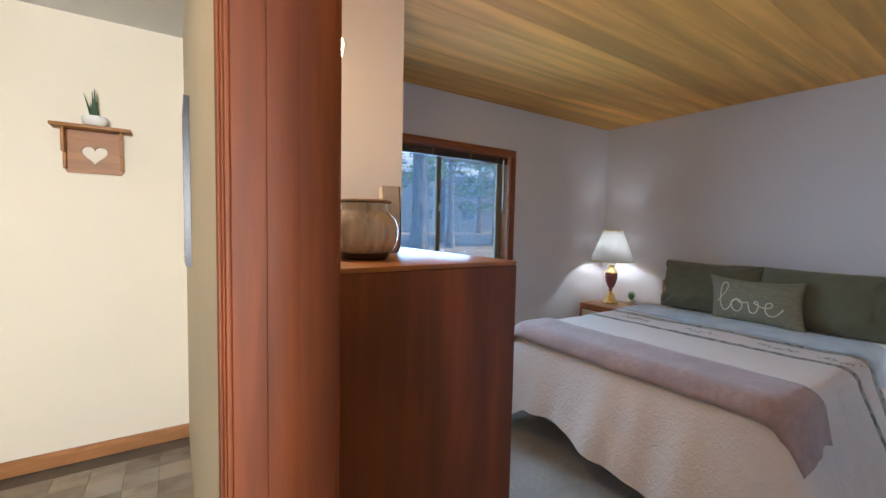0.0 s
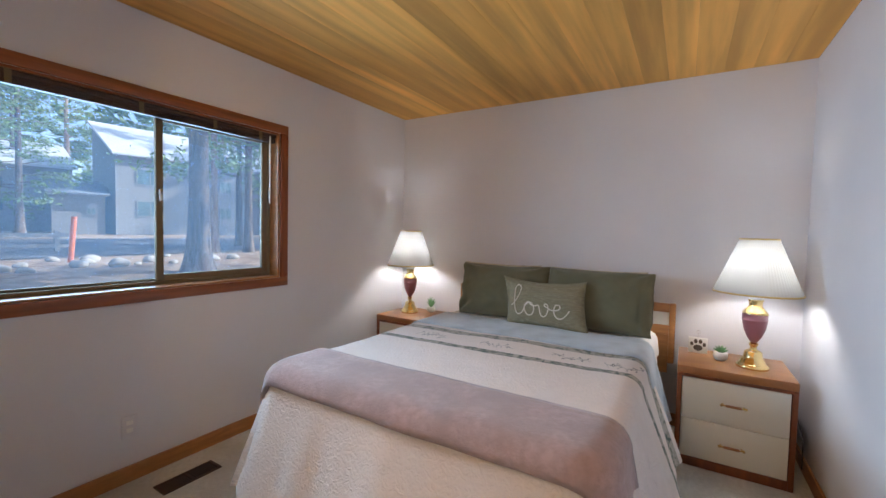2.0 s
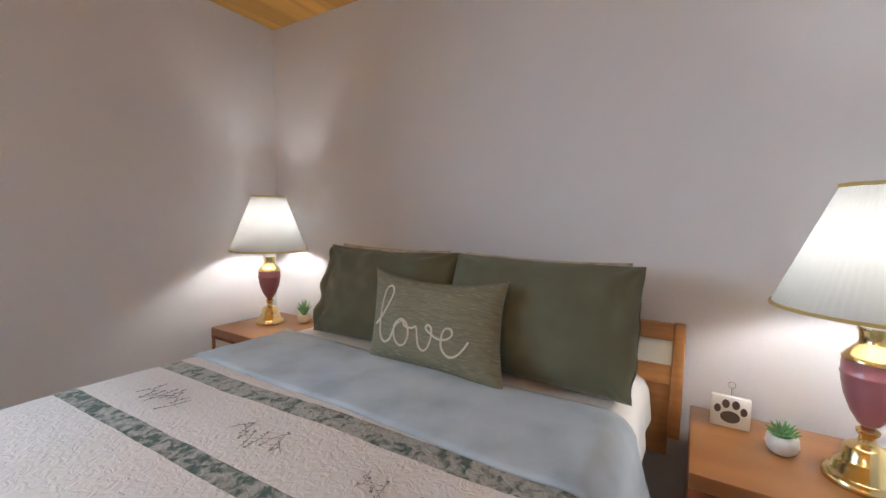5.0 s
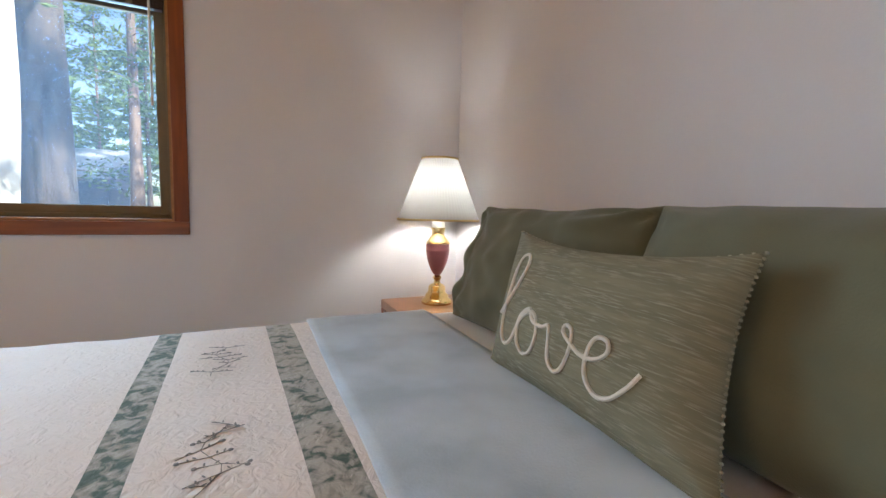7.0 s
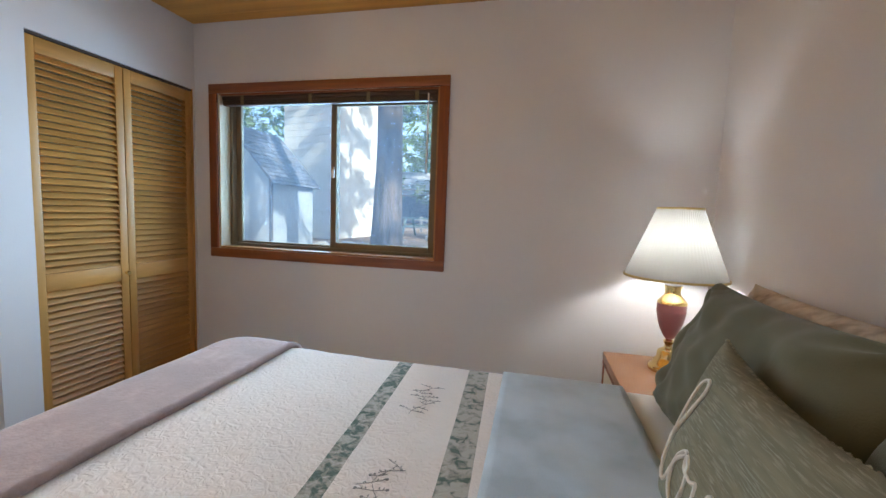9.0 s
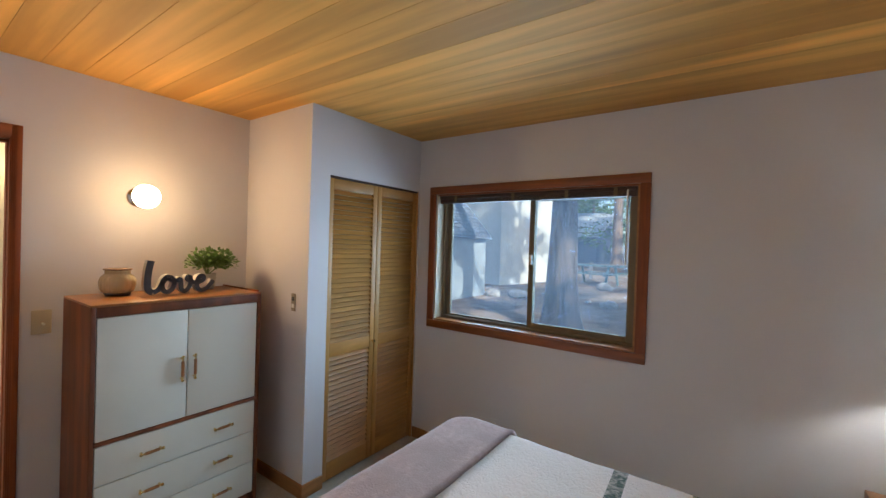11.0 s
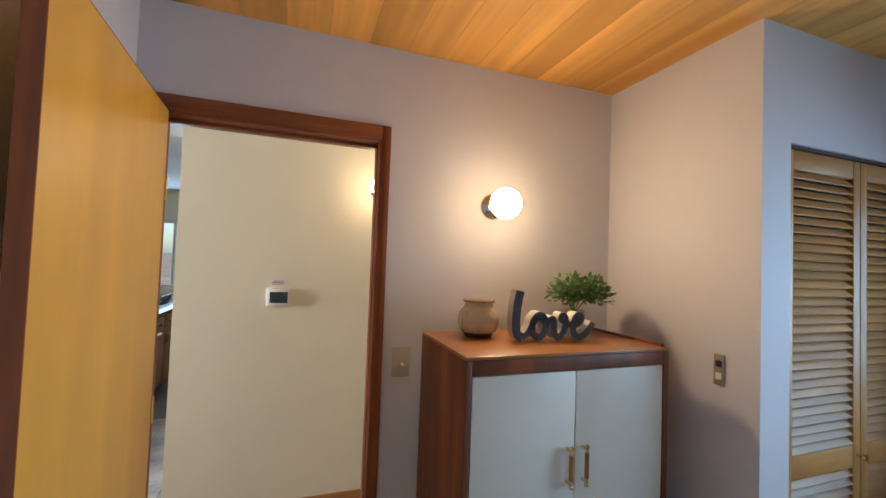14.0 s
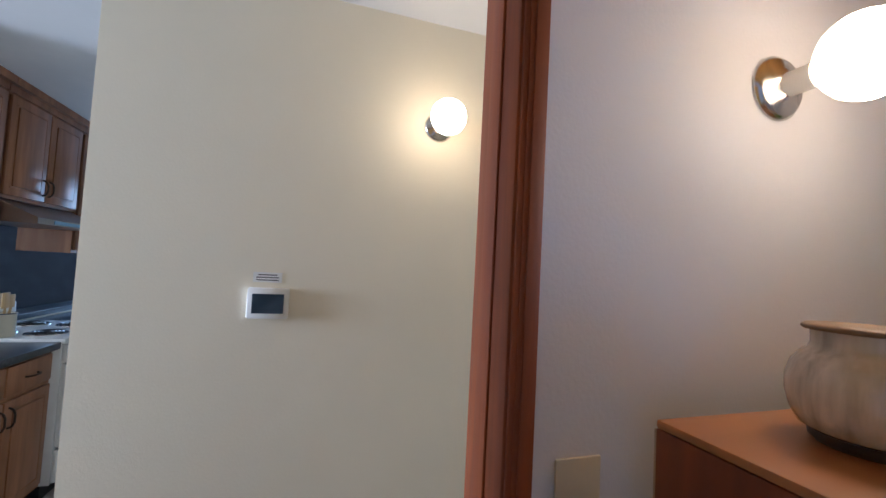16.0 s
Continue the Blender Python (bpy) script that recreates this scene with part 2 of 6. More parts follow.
def thing(name, label, category, where=(0, 0, 0), group="", kind="", turn=0.0):
    ob = new(name)
    ob.empty_display_size = 0.1
    ob.matrix_world = pose(*where, 0, 0, turn)
    return tagged(ob, label, category, group, kind)


def structure(name, bm, material, label, category, smooth=0):
    return tagged(part(name, bm, material, None, "", smooth), label, category, "", "structure")


# ---- plan (metres) ----
XE, YN, YS, ZC = 3.79, 3.0, -0.055, 2.415      # head wall, window wall, south wall, ceiling
XC, YC = 0.711, 1.948                        # closet front, closet side
XH, XT, YH = -0.12, -1.01, 3.15              # hall faces, hall end
DY0, DY1, DZ = 0.005, 0.801, 2.035             # bedroom doorway
WX0, WX1, WZ0, WZ1 = 0.888, 2.358, 0.985, 1.975   # window opening
CY0, CY1, CZ = 2.095, 2.985, 2.005             # closet opening
KX, KY, KN = -5.0, -4.5, 1.0                 # kitchen west, south and north

# ---- structure ----
structure("wall_west", boxes((XH, 0, YS - 0.12, DY0, 0, ZC), (XH, 0, DY0, DY1, DZ, ZC), (XH, 0, DY1, YH + 0.12, 0, ZC)), WALL,
          "lavender-white painted bedroom wall beside the open doorway", "wall")
structure("wall_north", boxes((0, WX0, YN, YN + 0.16, 0, ZC), (WX1, XE + 0.12, YN, YN + 0.16, 0, ZC), (WX0, WX1, YN, YN + 0.16, 0, WZ0), (WX0, WX1, YN, YN + 0.16, WZ1, ZC)),
          WALL, "lavender-white painted wall with the bedroom window", "wall")
structure("wall_east", boxes((XE, XE + 0.12, YS - 0.12, YN, 0, ZC)), WALL, "plain lavender-white wall behind the bed", "wall")
structure("wall_south", boxes((0, XE, YS - 0.12, YS, 0, ZC)), WALL, "plain lavender-white wall beside the open door", "wall")
structure("wall_closet_side", boxes((0, XC, YC, YC + 0.09, 0, ZC)), WALL, "warm-lit side wall of the closet with an outlet", "wall")
structure("wall_closet_front", boxes((XC - 0.09, XC, YC + 0.09, CY0, 0, ZC), (XC - 0.09, XC, CY0, YN, CZ, ZC), (XC - 0.09, XC, CY1, YN, 0, CZ)), WALL,
          "narrow painted front wall of the closet", "wall")
structure("wall_hall_west", boxes((XT - 0.12, XT, -0.155, YH + 0.12, 0, ZC)), CREAM, "cream painted hallway wall with a thermostat", "wall")
structure("wall_hall_end", boxes((XT, XH, YH, YH + 0.12, 0, ZC)), CREAM, "cream painted end wall of the hallway", "wall")
structure("wall_hall_face", boxes((XH - 0.004, XH - 0.001, DY1 + 0.001, YH, 0, ZC), (XH - 0.004, XH - 0.001, DY0, DY1, DZ + 0.01, ZC)), CREAM, "cream painted hallway side of the bedroom wall", "wall")
structure("wall_living_east", boxes((XH, 0, KY, YS - 0.12, 0, ZC)), CREAM, "plain cream wall of the living area", "wall")
structure("wall_kitchen_west", boxes((KX - 0.12, KX, -0.6, KN, 0, ZC), (KX - 0.12, KX, -1.75, -0.6, 0, 1.05), (KX - 0.12, KX, -1.75, -0.6, 2.0, ZC)),
          CREAM, "plain kitchen wall with a window", "wall")
structure("wall_kitchen_north", boxes((KX, XT - 0.12, KN, KN + 0.12, 0, ZC)), CREAM, "plain kitchen wall", "wall")
structure("wall_living_south", boxes((KX - 0.12, KX, KY, -1.75, 0, ZC), (KX - 0.12, -1.55, KY - 0.12, KY, 0, ZC), (-0.15, 0, KY - 0.12, KY, 0, ZC), (-1.55, -0.15, KY - 0.12, KY, 0, 0.95), (-1.55, -0.15, KY - 0.12, KY, 2.1, ZC)), mat("dark_blue_grey_wall", (0.10, 0.13, 0.19), 0.8, var=0.1, bump=0.1), "dark blue-grey wall of the living area", "wall")
structure("floor_bedroom", boxes((0, XE, YS, YN, -0.05, 0)), CARPET, "pale grey wall-to-wall carpet", "floor")
structure("floor_hall", boxes((KX, 0, KY, YH, -0.05, -0.006)), GROUT, "vinyl stone-pattern tile floor of hall and kitchen", "floor")
structure("ceiling_hall", boxes((KX, 0, KY, YH, ZC, ZC + 0.05)), FLATWHITE, "flat white painted ceiling", "ceiling")

# ceiling boards, running from the door wall to the head wall
bm = bmesh.new()
bw, k = 0.156, 0
y = YS
while y < YN:
    y1 = min(y + bw, YN)
    box(bm, 0.002, XE, y + 0.0003, y1 - 0.0003, ZC, ZC + 0.02, bevel=0.0013, seg=1)
    y += bw
structure("ceiling", bm, PINE, "golden tongue-and-groove pine board ceiling", "ceiling")
structure("roof_deck", boxes((-5.2, XE + 0.6, KY - 0.3, YN + 0.75, ZC + 0.06, ZC + 0.25)), DARKBROWN, "plain dark roof deck above the rooms", "roof")

# baseboards
BB = 0.085
structure("baseboard", boxes((XC, XE, YN - 0.013, YN, 0, BB), bevel=0.003), TRIMB, "orange-brown wooden baseboard below the window", "baseboard")
structure("baseboard_east", boxes((XE - 0.013, XE, YS, YN - 0.013, 0, BB), bevel=0.003), TRIMB, "orange-brown wooden baseboard behind the bed", "baseboard")
structure("baseboard_south", boxes((0, XE - 0.013, YS, YS + 0.013, 0, BB), bevel=0.003), TRIMB, "red-brown wooden baseboard", "baseboard")
structure("baseboard_west", boxes((0, 0.013, DY1 + 0.028, YC, 0, BB), (0.013, XC, YC - 0.013, YC, 0, BB), (XC, XC + 0.013, YC - 0.013, CY0 - 0.005, 0, BB), bevel=0.003), TRIMB, "red-brown wooden baseboard by the closet", "baseboard")
structure("baseboard_hall", boxes((XT, XT + 0.013, -0.155, YH - 0.013, 0, BB), (XT, XH, YH - 0.013, YH, 0, BB), bevel=0.003), TRIMB, "orange-brown wooden hallway baseboard", "baseboard")

# doorway: jambs, stops and moulded casings
frame_th = tagged(thing("door_1", "red-brown stained door frame with moulded casing around the doorway", "door frame"), kind="structure")
part("jamb", boxes((XH - 0.004, 0.004, DY1 - 0.016, DY1, 0, DZ), (XH - 0.004, 0.004, DY0, DY0 + 0.016, 0, DZ), bevel=0.002), REDWOOD, frame_th)
part("head_jamb", boxes((XH - 0.004, 0.004, DY0 + 0.016, DY1 - 0.016, DZ - 0.016, DZ), bevel=0.002), TRIMY, frame_th)
part("stop", boxes((-0.085, -0.045, DY1 - 0.021, DY1 - 0.016, 0, DZ - 0.016), bevel=0.002), REDWOOD, frame_th)
part("stop", boxes((-0.085, -0.045, DY0 + 0.028, DY1 - 0.021, DZ - 0.028, DZ - 0.016), bevel=0.002), TRIMY, frame_th)
CW = 0.056
for name, x0, s in (("casing", 0.004, 1), ("casing_hall", XH - 0.004, -1)):
    xs = lambda a, b: (min(x0 + s * a, x0 + s * b), max(x0 + s * a, x0 + s * b))
    for inner, sg, cw in ((DY1 - 0.012, 1, 0.038), (DY0 + 0.004, -1, CW)):
        ys = lambda a, b: (min(inner + sg * a, inner + sg * b), max(inner + sg * a, inner + sg * b))
        part(name, boxes((*xs(0, 0.006), *ys(0, cw), 0, DZ + CW - 0.004), (*xs(0.006, 0.009), *ys(0.007, cw - 0.001), 0, DZ + CW - 0.005),
                         (*xs(0.009, 0.013), *ys(0.014, cw - 0.002), 0, DZ + CW - 0.006), bevel=0.0018), REDWOOD, frame_th)
    part(name, boxes((*xs(0.0005, 0.0065), DY0 + 0.004, DY1 - 0.012, DZ - 0.004, DZ - 0.004 + CW), (*xs(0.0065, 0.0095), DY0 + 0.004, DY1 - 0.012, DZ + 0.005, DZ + 0.051),
                     (*xs(0.0095, 0.0135), DY0 + 0.004, DY1 - 0.012, DZ + 0.014, DZ + 0.050), bevel=0.0018), TRIMY, frame_th)

# the open door leaf
leaf = thing("bedroom_door", "open flush honey-coloured birch door with nickel knobs", "door", (0.012, DY0 + 0.012, 0.012), turn=3.2)
part("slab", boxes((0.002, 0.797, 0.001, 0.034, 0, 2.012)), DOORWOOD, leaf)
part("edge_band", boxes((0.797, 0.800, 0.001, 0.034, 0, 2.012), (0.002, 0.800, 0.001, 0.034, 2.0121, 2.015)), REDWOOD, leaf, "dark red-brown door edge")
for s in (1, -1):
    knob = part("knob", lathe([(0.032, 0), (0.032, 0.006), (0.012, 0.010), (0.011, 0.034), (0.020, 0.042), (0.027, 0.052), (0.026, 0.062), (0.016, 0.069), (0.0, 0.070)]), CHROME, leaf, "brushed nickel knob", 60)
    knob.matrix_local = pose(0.735, 0.034 if s > 0 else 0.001, 0.92, -90 * s, 0, 0)
for z in (0.25, 1.0, 1.75):
    part("hinge", rod(bmesh.new(), (0.0, 0.036, z - 0.045), (0.0, 0.036, z + 0.045), 0.006), BRASS, leaf)

# window
win = tagged(thing("window_1", "sliding window in a red-brown wood casing with raised blind", "window"), kind="structure")
wc = 0.058
part("casing", boxes((WX0 - wc, WX1 + wc, YN - 0.018, YN - 0.001, WZ1, WZ1 + wc), (WX0 - wc, WX1 + wc, YN - 0.018, YN - 0.001, WZ0 - wc, WZ0), bevel=0.004), TRIMH, win)
for x in (WX0 - wc, WX1):
    part("casing", boxes((x, x + wc, YN - 0.0175, YN - 0.001, WZ0, WZ1), bevel=0.004), REDWOOD, win)
part("liner", boxes((WX0, WX0 + 0.012, YN, YN + 0.10, WZ0, WZ1)), CREAMLINER, win)
part("liner", boxes((WX1 - 0.012, WX1, YN, YN + 0.10, WZ0, WZ1)), TRIMB, win)
part("liner", boxes((WX0 + 0.012, WX1 - 0.012, YN, YN + 0.10, WZ1 - 0.012, WZ1)), TRIMH, win)
part("sill", boxes((WX0 + 0.012, WX1 - 0.012, YN - 0.004, YN + 0.10, WZ0, WZ0 + 0.012), bevel=0.002), TRIMB, win)
XM = 1.66
fx0, fx1, fz0, fz1 = WX0 + 0.012, WX1 - 0.012, WZ0 + 0.012, WZ1 - 0.012
part("outer_frame", boxes((fx0, fx0 + 0.022, YN + 0.085, YN + 0.15, fz0, fz1), (fx1 - 0.022, fx1, YN + 0.085, YN + 0.15, fz0, fz1), (fx0 + 0.022, fx1 - 0.022, YN + 0.085, YN + 0.15, fz0, fz0 + 0.02),
                          (fx0 + 0.022, fx1 - 0.022, YN + 0.085, YN + 0.15, fz1 - 0.022, fz1), bevel=0.002), TANFRAME, win)
for nm, a, b, yy, fw in (("fixed_sash", fx0 + 0.022, XM + 0.012, YN + 0.122, 0.012), ("sliding_sash", XM - 0.022, fx1 - 0.022, YN + 0.092, 0.036)):
    za, zb = fz0 + 0.02, fz1 - 0.022
    part(nm, boxes((a, a + 0.036, yy, yy + 0.026, za, zb), (b - fw, b, yy, yy + 0.026, za, zb), (a + 0.036, b - fw, yy, yy + 0.026, za, za + fw), (a + 0.036, b - fw, yy, yy + 0.026, zb - fw, zb), bevel=0.003), TANFRAME, win)
    p = part("pane", boxes((a + 0.03, b - fw + 0.004, yy + 0.011, yy + 0.014, za + fw - 0.004, zb - fw + 0.004)), PANE, win, "", 0)
    p.visible_shadow = False
part("latch", boxes((XM - 0.012, XM + 0.008, YN + 0.076, YN + 0.093, 1.46, 1.53), bevel=0.005), CHROME, win)
blind = thing("window_blind", "dark brown slatted blind drawn fully up under the window head", "blind", (WX0 + 0.02, YN + 0.03, WZ1 - 0.062))
bw_ = WX1 - WX0 - 0.04
part("head_rail", boxes((0, bw_, -0.018, 0.022, 0.026, 0.049), bevel=0.002), DARKBROWN, blind)
bsl = mesh_of("slat", boxes((0.004, bw_ - 0.004, -0.014, 0.018, 0, 0.0022)), DARKBROWN)
for i in range(8):
    piece("slat", bsl, blind, pose(0, 0, 0.003 * i))
part("bottom_rail", boxes((0.004, bw_ - 0.004, -0.014, 0.018, -0.008, -0.001), bevel=0.002), DARKBROWN, blind)
for fx in (0.14, 0.62, 1.0, 1.30):
    part("bracket", boxes((fx, fx + 0.022, -0.021, -0.0185, -0.006, 0.05)), TANFRAME, blind)
part("wand", rod(bmesh.new(), (bw_ - 0.05, -0.022, 0.03), (bw_ - 0.05, -0.022, -0.42), 0.005), PLASTIC, blind, "clear plastic tilt wand")

# closet bifold louvre doors
for k, (ya, yb) in enumerate(((CY0 + 0.003, 2.537), (2.541, CY1 - 0.003))):
    d = thing("closet_door", "pine bifold louvre closet door panel, closed", "closet door", (XC - 0.03, ya, 0.015), group="closet bifold doors")
    w, h = yb - ya, CZ - 0.03
    sw, rail = 0.042, 0.855
    for y0 in (0, w - sw):
        part("stile", boxes((-0.014, 0.014, y0, y0 + sw, 0, h), bevel=0.003), LOUVREV, d)
    for z0, z1 in ((0, 0.12), (rail - 0.045, rail + 0.04), (h - 0.07, h)):
        part("rail", boxes((-0.0135, 0.0135, sw, w - sw, z0, z1), bevel=0.003), LOUVRE, d)
    slat = boxes((-0.0185, 0.0185, sw, w - sw, -0.003, 0.003))
    sm = mesh_of("slat", slat, LOUVRE)
    pitch = 0.0325
    for z0, z1 in ((0.12, rail - 0.045), (rail + 0.04, h - 0.07)):
        nsl = int((z1 - z0) / pitch)
        for i in range(nsl):
            piece("slat", sm, d, pose(0, 0, z0 + (i + 0.5) * (z1 - z0) / nsl, 0, 48, 0))
    if k == 0:
        part("knob", lathe([(0.006, 0), (0.006, 0.012), (0.013, 0.020), (0.011, 0.028), (0, 0.030)], 14), BRASS, d).matrix_local = pose(0.014, w - 0.02, rail, 0, 90, 0)
structure("closet_track", boxes((XC - 0.05, XC - 0.01, CY0, CY1, CZ - 0.012, CZ - 0.001)), DARKBROWN, "dark metal track above the closet doors", "track")
structure("closet_jamb", boxes((XC - 0.09, XC - 0.002, CY1 - 0.002, CY1 - 0.0005, 0, CZ)), LOUVREV, "pine closet jamb", "trim")

# ---- things: bedroom ----
def handle(parent, y, z, x, vertical=False, length=0.09):
    h = part("handle", bmesh.new(), BRASS, parent, "polished brass handle with wooden grip")
    bm = bmesh.new()
    for s in (-1, 1):
        rod(bm, (0, s * length * 0.40, 0), (0.024, s * length * 0.40, 0), 0.005, 10)
        bmesh.ops.create_uvsphere(bm, u_segments=10, v_segments=6, radius=0.008, matrix=Matrix.Translation((0.024, s * length * 0.46, 0)))
    rod(bm, (0.024, -length * 0.46, 0), (0.024, length * 0.46, 0), 0.0045, 10)
    h.data = mesh_of("handle", bm, BRASS, 50)
    h.matrix_local = pose(x, y, z, 90 if vertical else 0, 0, 0)
    part("grip", rod(bmesh.new(), (0.024, -length * 0.30, 0), (0.024, length * 0.30, 0), 0.0075, 12), WALNUTTOP, h)
    return h


# tall dresser between the door and the closet
dresser = thing("tall_dresser", "tall reddish walnut dresser with off-white doors and drawers against the wall", "dresser", (0.073, 0.971, 0))
DW, DD, DH = 0.790, 0.450, 1.264
part("side_panel", boxes((0, DD, 0, 0.02, 0.0, DH - 0.012), bevel=0.002), WALNUT, dresser)
part("side_panel", boxes((0, DD, DW - 0.02, DW, 0.0, DH - 0.012), bevel=0.002), WALNUT, dresser)
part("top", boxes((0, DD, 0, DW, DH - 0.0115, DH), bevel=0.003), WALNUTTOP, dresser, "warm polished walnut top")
part("gallery", boxes((0.010, DD - 0.02, DW - 0.012, DW - 0.004, DH + 0.0005, DH + 0.010)), WALNUT, dresser, "low raised lip of the top")
part("top_rail", boxes((DD - 0.03, DD, 0.02, DW - 0.02, DH - 0.058, DH - 0.012), bevel=0.002), WALNUT, dresser)
part("back", boxes((-0.004, -0.0005, 0.002, DW - 0.002, 0.05, DH - 0.014)), mat("tan_hardboard", (0.42, 0.33, 0.23), 0.8, var=0.08, scale=10), dresser, "pale tan hardboard back")
part("plinth", boxes((0.02, DD - 0.03, 0.02, DW - 0.02, 0, 0.07)), WALNUT, dresser)
part("middle_rail", boxes((0.02, DD, 0.02, DW - 0.02, 0.625, 0.641), bevel=0.002), WALNUT, dresser)
for a, b in ((0.024, DW / 2 - 0.002), (DW / 2 + 0.002, DW - 0.024)):
    dd = part("door", boxes((DD - 0.022, DD - 0.004, a, b, 0.645, DH - 0.061), bevel=0.002), DRAWERFRONT, dresser, "off-white laminate door")
    handle(dd, (b - 0.028) if a < 0.1 else (a + 0.028), 0.905, DD - 0.004, True, 0.13)
zs = [0.075, 0.258, 0.441, 0.622]
for z0, z1 in zip(zs, zs[1:]):
    dr = part("drawer", boxes((0.03, DD - 0.004, 0.024, DW - 0.024, z0 + 0.002, z1 - 0.002), bevel=0.002), DRAWERFRONT, dresser, "off-white laminate drawer")
    for y in (0.24, 0.58):
        handle(dr, y, (z0 + z1) / 2, DD - 0.004, False, 0.10)


def nightstand(x, y):
    """Two-drawer nightstand; its front faces the door wall."""
    n = thing("nightstand", "walnut nightstand with two off-white drawers beside the bed", "nightstand", (x, y, 0), group="nightstands")
    w, d, h = 0.55, 0.46, 0.583
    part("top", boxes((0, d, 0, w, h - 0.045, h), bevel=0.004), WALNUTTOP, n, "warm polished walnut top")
    for y0 in (0, w - 0.026):
        part("side_panel", boxes((0.002, d, y0 + 0.001, y0 + 0.025, 0, h - 0.0455), bevel=0.002), WALNUT, n)
    part("front_rail", boxes((0.0, 0.03, 0.001, w - 0.001, h - 0.062, h - 0.0455), bevel=0.002), WALNUT, n)
    part("plinth", boxes((0.004, d, 0.026, w - 0.026, 0, 0.05), bevel=0.002), WALNUT, n)
    part("back", boxes((d - 0.012, d - 0.001, 0.026, w - 0.026, 0.05, h - 0.05)), WALNUT, n)
    for z0, z1 in ((0.053, 0.275), (0.278, 0.518)):
        dr = part("drawer", boxes((0.006, d - 0.03, 0.029, w - 0.029, z0, z1), bevel=0.003), DRAWERFRONT, n, "off-white laminate drawer front")
        hh = handle(dr, w / 2, (z0 + z1) / 2, 0.006, False, 0.12)
        hh.matrix_local = pose(0.006, w / 2, (z0 + z1) / 2, 0, 0, 180)
    return n


nightstand(3.262, 0.042)
nightstand(3.300, 2.362)


def table_lamp(x, y, z):
    """Brass and rose urn lamp with a pleated empire shade, alight."""
    t = thing("table_lamp", "lit brass table lamp with dusty rose urn and ivory pleated shade", "table lamp", (x, y, z), group="bedside lamps")
    part("base", lathe([(0.078, 0), (0.080, 0.006), (0.078, 0.018), (0.070, 0.025), (0.062, 0.030), (0.058, 0.048), (0.050, 0.055), (0.046, 0.062), (0.043, 0.090), (0.034, 0.098), (0.018, 0.106),
                        (0.015, 0.122), (0.022, 0.131), (0.023, 0.138), (0.014, 0.146), (0.0, 0.147)], 36), BRASS, t, "stepped polished brass foot", 50)
    part("urn", lathe([(0.012, 0.1475), (0.020, 0.153), (0.037, 0.182), (0.051, 0.220), (0.058, 0.255), (0.0600, 0.272), (0.0622, 0.276), (0.0622, 0.280), (0.0600, 0.284), (0.0605, 0.300), (0.060, 0.312), (0.0, 0.3122)], 36), BURGUNDY, t, "dusty rose ceramic urn", 50)
    part("collar", lathe([(0.0615, 0.3125), (0.0615, 0.319), (0.056, 0.327), (0.046, 0.340), (0.036, 0.352), (0.032, 0.361), (0.034, 0.383), (0.038, 0.389), (0.037, 0.395), (0.0, 0.396)], 36), BRASS, t, "polished brass neck", 50)
    part("socket", lathe([(0.033, 0.3965), (0.034, 0.402), (0.033, 0.420), (0.027, 0.432), (0.018, 0.440), (0.018, 0.53), (0.0, 0.531)], 20), PLASTIC, t, "white lamp socket cup", 50)
    # pleated shade, open at top and bottom, with a little thickness
    bm = bmesh.new()
    nseg, r0, r1, z0, z1 = 150, 0.209, 0.092, 0.435, 0.742
    rows = []
    for rr, zz in ((r0, z0), (r0 * 0.66 + r1 * 0.34, z0 + 0.34 * (z1 - z0)), (r0 * 0.33 + r1 * 0.67, z0 + 0.67 * (z1 - z0)), (r1, z1)):
        rows.append([bm.verts.new(((rr + 0.0003 * (-1) ** k) * math.cos(k * 2 * math.pi / nseg), (rr + 0.0003 * (-1) ** k) * math.sin(k * 2 * math.pi / nseg), zz)) for k in range(nseg)])
    for a, b in zip(rows, rows[1:]):
        for k in range(nseg):
            bm.faces.new((a[k], a[(k + 1) % nseg], b[(k + 1) % nseg], b[k]))
    sh = part("shade", bm, SHADE, t, "ivory pleated fabric shade glowing from the bulb", 0)
    for rr, zz in ((r0, z0), (r1, z1)):
        part("shade_trim", lathe([(rr - 0.0045, zz - 0.004), (rr + 0.0035, zz - 0.004), (rr + 0.0035, zz + 0.005), (rr - 0.0045, zz + 0.005), (rr - 0.0045, zz - 0.004)], 60, caps=False), SHADETRIM, sh, "gold braid trim")
    bm = bmesh.new()
    for k in range(3):
        a = k * 2 * math.pi / 3
        rod(bm, (0.0, 0.0, z1 - 0.012), (r1 * math.cos(a), r1 * math.sin(a), z1 - 0.002), 0.0015, 6)
    part("spider", bm, BRASS, t)
    part("bulb", lathe([(0.012, 0.531), (0.022, 0.555), (0.030, 0.585), (0.028, 0.61), (0.018, 0.627), (0, 0.632)], 16), glow("lamp_bulb", KELVIN_LAMP, 155.0), t, "lit bulb", 60)
    return t


table_lamp(3.455, 0.220, 0.5835)
table_lamp(3.547, 2.728, 0.5835)


